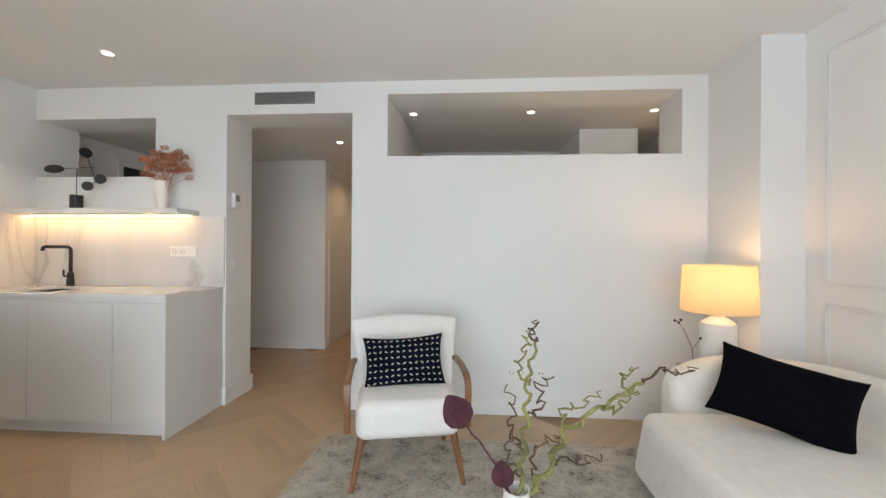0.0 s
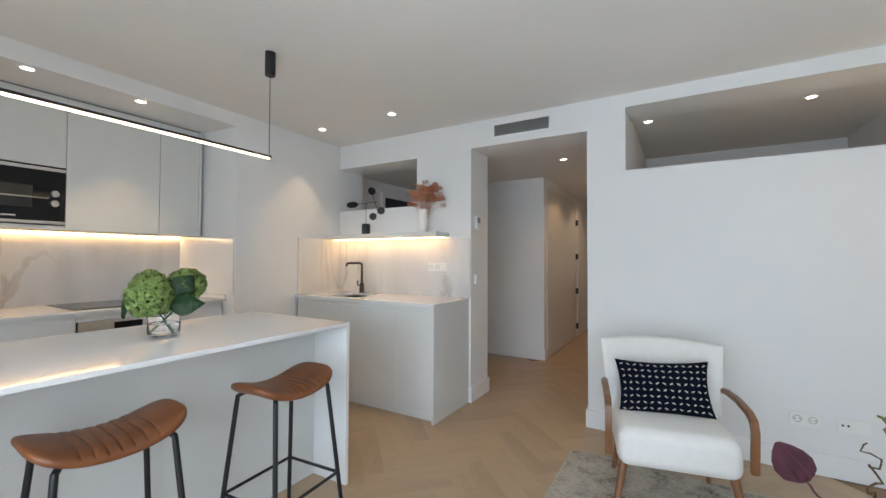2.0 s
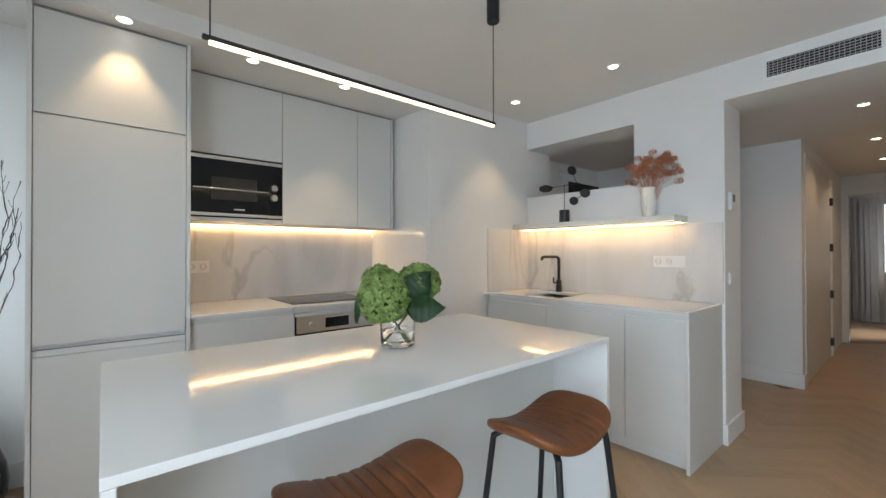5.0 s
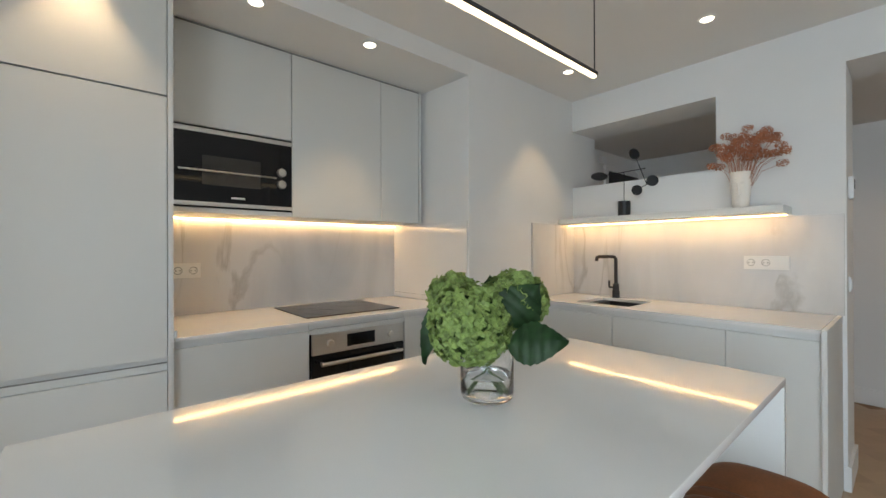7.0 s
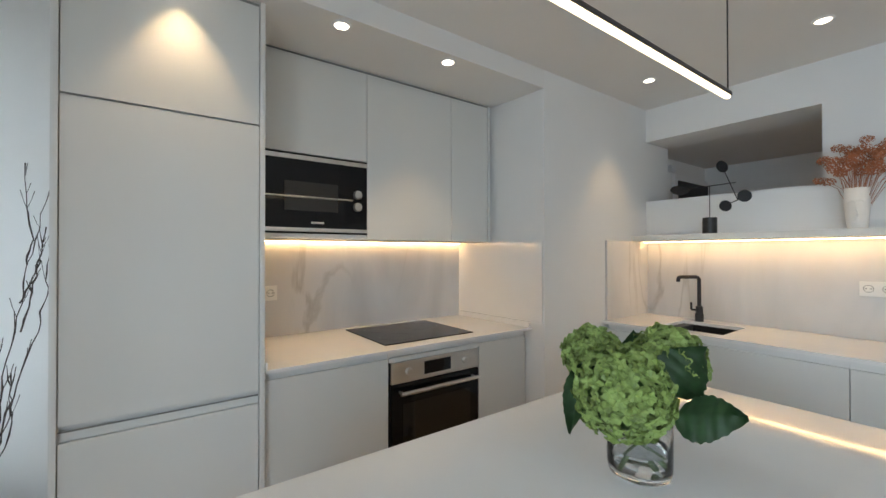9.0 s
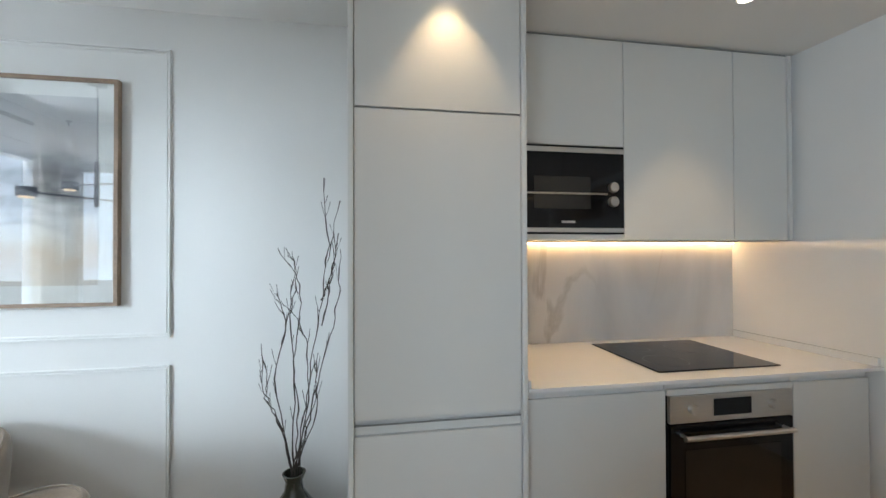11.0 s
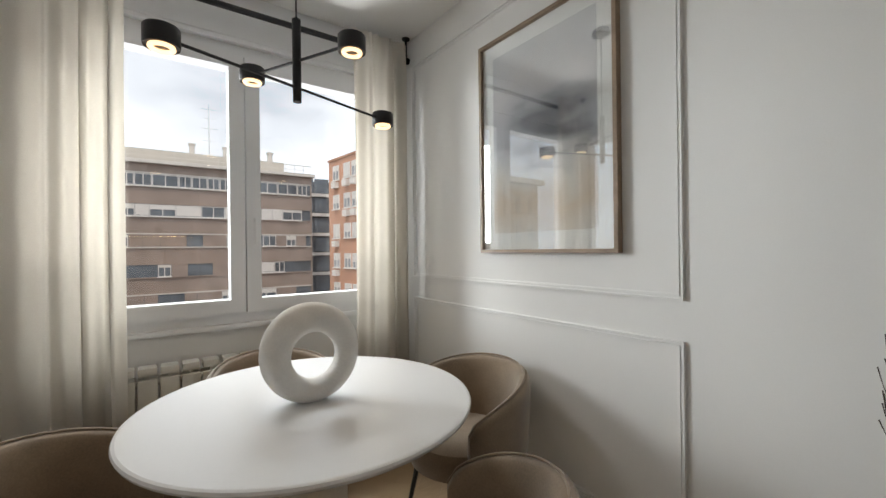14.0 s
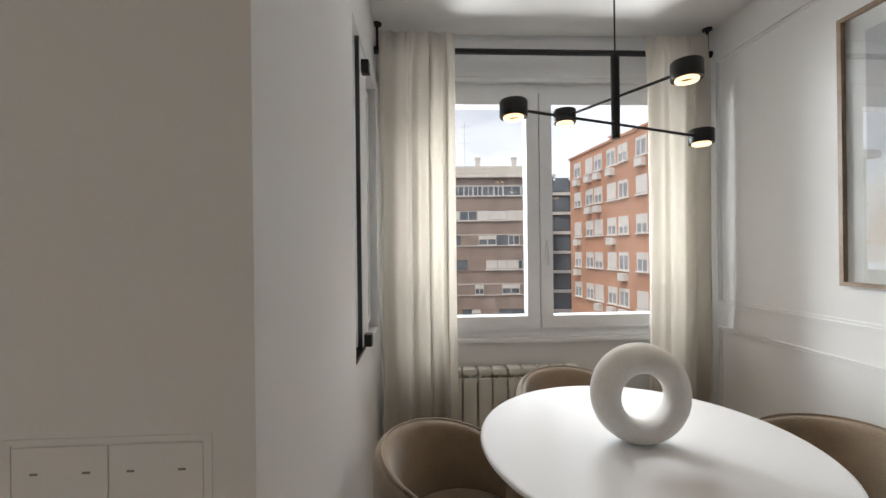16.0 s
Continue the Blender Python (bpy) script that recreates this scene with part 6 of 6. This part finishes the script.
def far_window(b, x, z, w, h, shut, glass=None):
    f = part("window", boxes((x, x + 0.07, -0.08, 0.0, z, z + h), (x + w - 0.07, x + w, -0.08, 0.0, z, z + h), (x + 0.07, x + w - 0.07, -0.08, 0.0, z, z + 0.07), (x + 0.07, x + w - 0.07, -0.08, 0.0, z + h - 0.07, z + h), (x + w / 2 - 0.04, x + w / 2 + 0.04, -0.08, 0.0, z + 0.07, z + h - 0.07)), SHUT, b, smooth=False)
    part("pane", block(x + 0.07, x + w - 0.07, -0.03, -0.01, z + 0.07, z + h - 0.07), glass or OUTGLASS, f, smooth=False)
    if shut > 0.02:
        part("shutter", block(x + 0.06, x + w - 0.06, -0.07, -0.035, z + h - 0.07 - (h - 0.14) * shut, z + h - 0.06), SHUT, f, smooth=False)
    part("sill", block(x - 0.1, x + w + 0.1, -0.18, 0.0, z - 0.09, z), SHUT, f, smooth=False)


# orange brick block: its face looks east, its far corner to the south
rnd = random.Random(4)
ob_ = building("orange_apartment_building", "orange brick apartment block with white windows and air conditioners", (-18.1, -41.7), 96.6, 36.0, 12.0, -16, 10.36, ORANGE)
part("parapet", block(-0.12, 36.12, -0.12, 12.12, 26.36, 26.55), ORANGE, ob_, smooth=False)
for lx in (4.0, 13.5, 24.0):
    ch_ = boxes((lx, lx + 0.9, 2.0, 2.9, 26.55, 27.7), (lx - 0.08, lx + 0.98, 1.92, 2.98, 27.7, 27.85))
    part("chimney", ch_, ORANGE, ob_, smooth=False)
cols = (1.0, 3.2, 4.75, 6.8, 8.45, 10.75, 13.0, 14.6, 16.8, 18.4, 20.8, 23.2, 25.4, 28.6, 30.4, 33.4)
for fl in range(5):
    z = 24.3 - fl * 2.95
    for lx in cols:
        w = 1.25
        far_window(ob_, lx, z, w, 1.45, rnd.choice((0.15, 0.35, 0.5, 0.6, 0.95, 0.95)), FARPANE_SKY)
        if rnd.random() < 0.5:
            part("air_conditioner", block(lx + 0.3, lx + 1.1, -0.45, -0.005, z - 0.85, z - 0.25), SHUT, ob_, smooth=False)

# long brown block facing the dining window
bb2 = building("brown_apartment_building", "long brown brick block with ribbon windows and roof terraces", (14.0, -50.9), 178.5, 33.0, 12.0, -16, 10.1, BROWNB)
# its local x runs westwards
for fl in range(6):
    z = 23.85 - fl * 3.05
    part("ribbon_frame", boxes((0.2, 32.8, -0.10, 0.0, z - 0.12, z), (0.2, 32.8, -0.10, 0.0, z + 1.25, z + 1.37)), PALE if fl % 2 == 0 else BROWNB, bb2, smooth=False)
    part("ribbon_glass", block(0.2, 32.8, -0.02, -0.005, z, z + 1.25), OUTGLASS, bb2, smooth=False)
    x = 0.4
    while x < 31.6:
        w = rnd.choice((1.1, 1.1, 1.4, 2.2))
        kind = rnd.random()
        if fl == 0 or kind < 0.45:
            far_window(bb2, x, z + 0.02, w, 1.2, rnd.choice((0, 0.2, 0.4, 0.95)) if fl else 0.0)
        elif kind < 0.8:
            part("spandrel", block(x, x + w, -0.09, -0.021, z, z + 1.25), SHUT if fl == 1 else BROWNB, bb2, smooth=False)
        x += w + 0.04
part("roof_slab", block(-0.4, 33.3, -0.5, 12.2, 26.1, 26.45), PALE, bb2, smooth=False)
part("penthouse", block(2.0, 30.5, 3.0, 10.0, 26.45, 28.2), STONE, bb2, smooth=False)
rl = bmesh.new()
for k in range(33):
    cube(rl, k, k + 0.06, 0.0, 0.06, 26.45, 27.45)
cube(rl, 0, 33.0, 0.0, 0.06, 27.4, 27.48)
cube(rl, 0, 33.0, 0.0, 0.05, 26.9, 26.95)
part("roof_railing", rl, PALE, bb2, smooth=False)
for lx in (9.0, 12.5, 20.5, 24.0, 29.0):
    part("roof_vent", boxes((lx, lx + 0.6, 5, 5.6, 28.2, 29.6), (lx - 0.1, lx + 0.7, 4.9, 5.7, 29.6, 29.8)), PALE, bb2, smooth=False)
mast = bmesh.new()
tube(mast, [(22.6, 6, 28.2), (22.6, 6, 35.0)], [0.07, 0.03], 6)
for zz, ww in ((30.5, 0.7), (32.0, 0.9), (33.2, 0.6), (34.3, 0.8)):
    tube(mast, [(22.6 - ww, 6, zz), (22.6 + ww, 6, zz)], 0.03, 5)
part("aerial_mast", mast, PALE, bb2, smooth=False)

gb2 = building("dark_office_building", "dark glazed block with pale floor bands between the brick blocks", (-20.0, -60.0), 178.0, 12.0, 10.0, -16, 11.4, DARKB)
for fl in range(9):
    z = 25.4 - fl * 2.9
    part("floor_band", block(-0.1, 12.1, -0.35, 0.0, z - 0.25, z + 0.2), PALE, gb2, smooth=False)
    for k in range(5):
        part("pane", block(0.3 + k * 2.3, 2.4 + k * 2.3, -0.06, -0.005, z + 0.35, z + 2.4), OUTGLASS, gb2, smooth=False)
sb2 = building("pale_apartment_building", "pale stone apartment block with small balconies", (32.0, -33.0), 180.0, 27.5, 12.0, -16, 9.2, STONE)
part("cornice", block(-0.5, 28.0, -0.7, 0.0, 24.6, 25.2), STONE, sb2, smooth=False)
for fl in range(6):
    z = 21.3 - fl * 3.2
    part("string_course", block(0, 27.5, -0.18, 0.0, z - 0.75, z - 0.5), STONE, sb2, smooth=False)
    for k in range(13):
        far_window(sb2, 0.9 + k * 2.05, z, 0.95, 1.9, rnd.choice((0, 0, 0.3)))
        part("balcony_rail", boxes((0.75 + k * 2.05, 2.0 + k * 2.05, -0.4, -0.36, z + 0.75, z + 0.8), (0.75 + k * 2.05, 2.0 + k * 2.05, -0.4, -0.05, z - 0.1, z - 0.02)), DARKB, sb2, smooth=False)

# ---- parquet: planks laid herringbone, the joints left a hair open ----
FLOOR = bpy.data.objects["floor"]
PL, PW = 0.60, 0.12
plank_mesh = mesh_of("plank", block(0.0003, PL - 0.0003, 0.0003, PW - 0.0003, -0.0078, 0.0, bevel=0.0006), OAK, smooth=False)
c45 = math.sqrt(0.5)


def inside(x, y):
    if -3.70 < x < 1.93 and -1.2 < y < 3.0:
        return True
    if -4.29 < x < -2.5 and -2.85 < y < -0.2:
        return True
    return -3.85 < x < -0.8 and 3.0 <= y < 4.8 or -1.85 < x < -0.8 and 4.8 <= y < 7.8


spots_ = []
n_ = int(PL / PW)
for i in range(-60, 60):
    for j in range(-40, 40):
        # each step of the stair holds one plank of each direction
        for kind in (0, 1):
            bx = i * PW + j * PL
            by = i * PW - j * PL
            if kind == 0:
                px, py, ang = bx, by, 0
            else:
                px, py, ang = bx + PW, by + PW, 90
            cxl, cyl = (px + PL / 2, py + PW / 2) if kind == 0 else (px - PW / 2, py + PL / 2)
            wx, wy = (cxl - cyl) * c45 - 1.0, (cxl + cyl) * c45 + 0.5
            if not inside(wx, wy):
                continue
            ox, oy = (px - py) * c45 - 1.0, (px + py) * c45 + 0.5
            near = (wx + 1.0) ** 2 / 2.2 + (wy - 1.8) ** 2
            spots_.append((near, ox, oy, ang + 45))
spots_.sort()
for near, ox, oy, ang in spots_[:300]:
    pk = new("plank", plank_mesh)
    pk.parent = FLOOR
    pk.matrix_local = pose(ox, oy, 0, 0, 0, ang)
verts, faces = [], []
base_v = [v.co.copy() for v in plank_mesh.vertices]
base_f = [tuple(p.vertices) for p in plank_mesh.polygons]
for near, ox, oy, ang in spots_[300:]:
    m_ = pose(ox, oy, 0, 0, 0, ang)
    k0 = len(verts)
    verts += [tuple(m_ @ v) for v in base_v]
    faces += [tuple(k0 + k for k in f) for f in base_f]
rest = bpy.data.meshes.new("planks")
rest.from_pydata(verts, [], faces)
rest.materials.append(OAK)
rest_ob = new("planks", rest)
rest_ob.parent = FLOOR
tagged(rest_ob, kind="stuff")
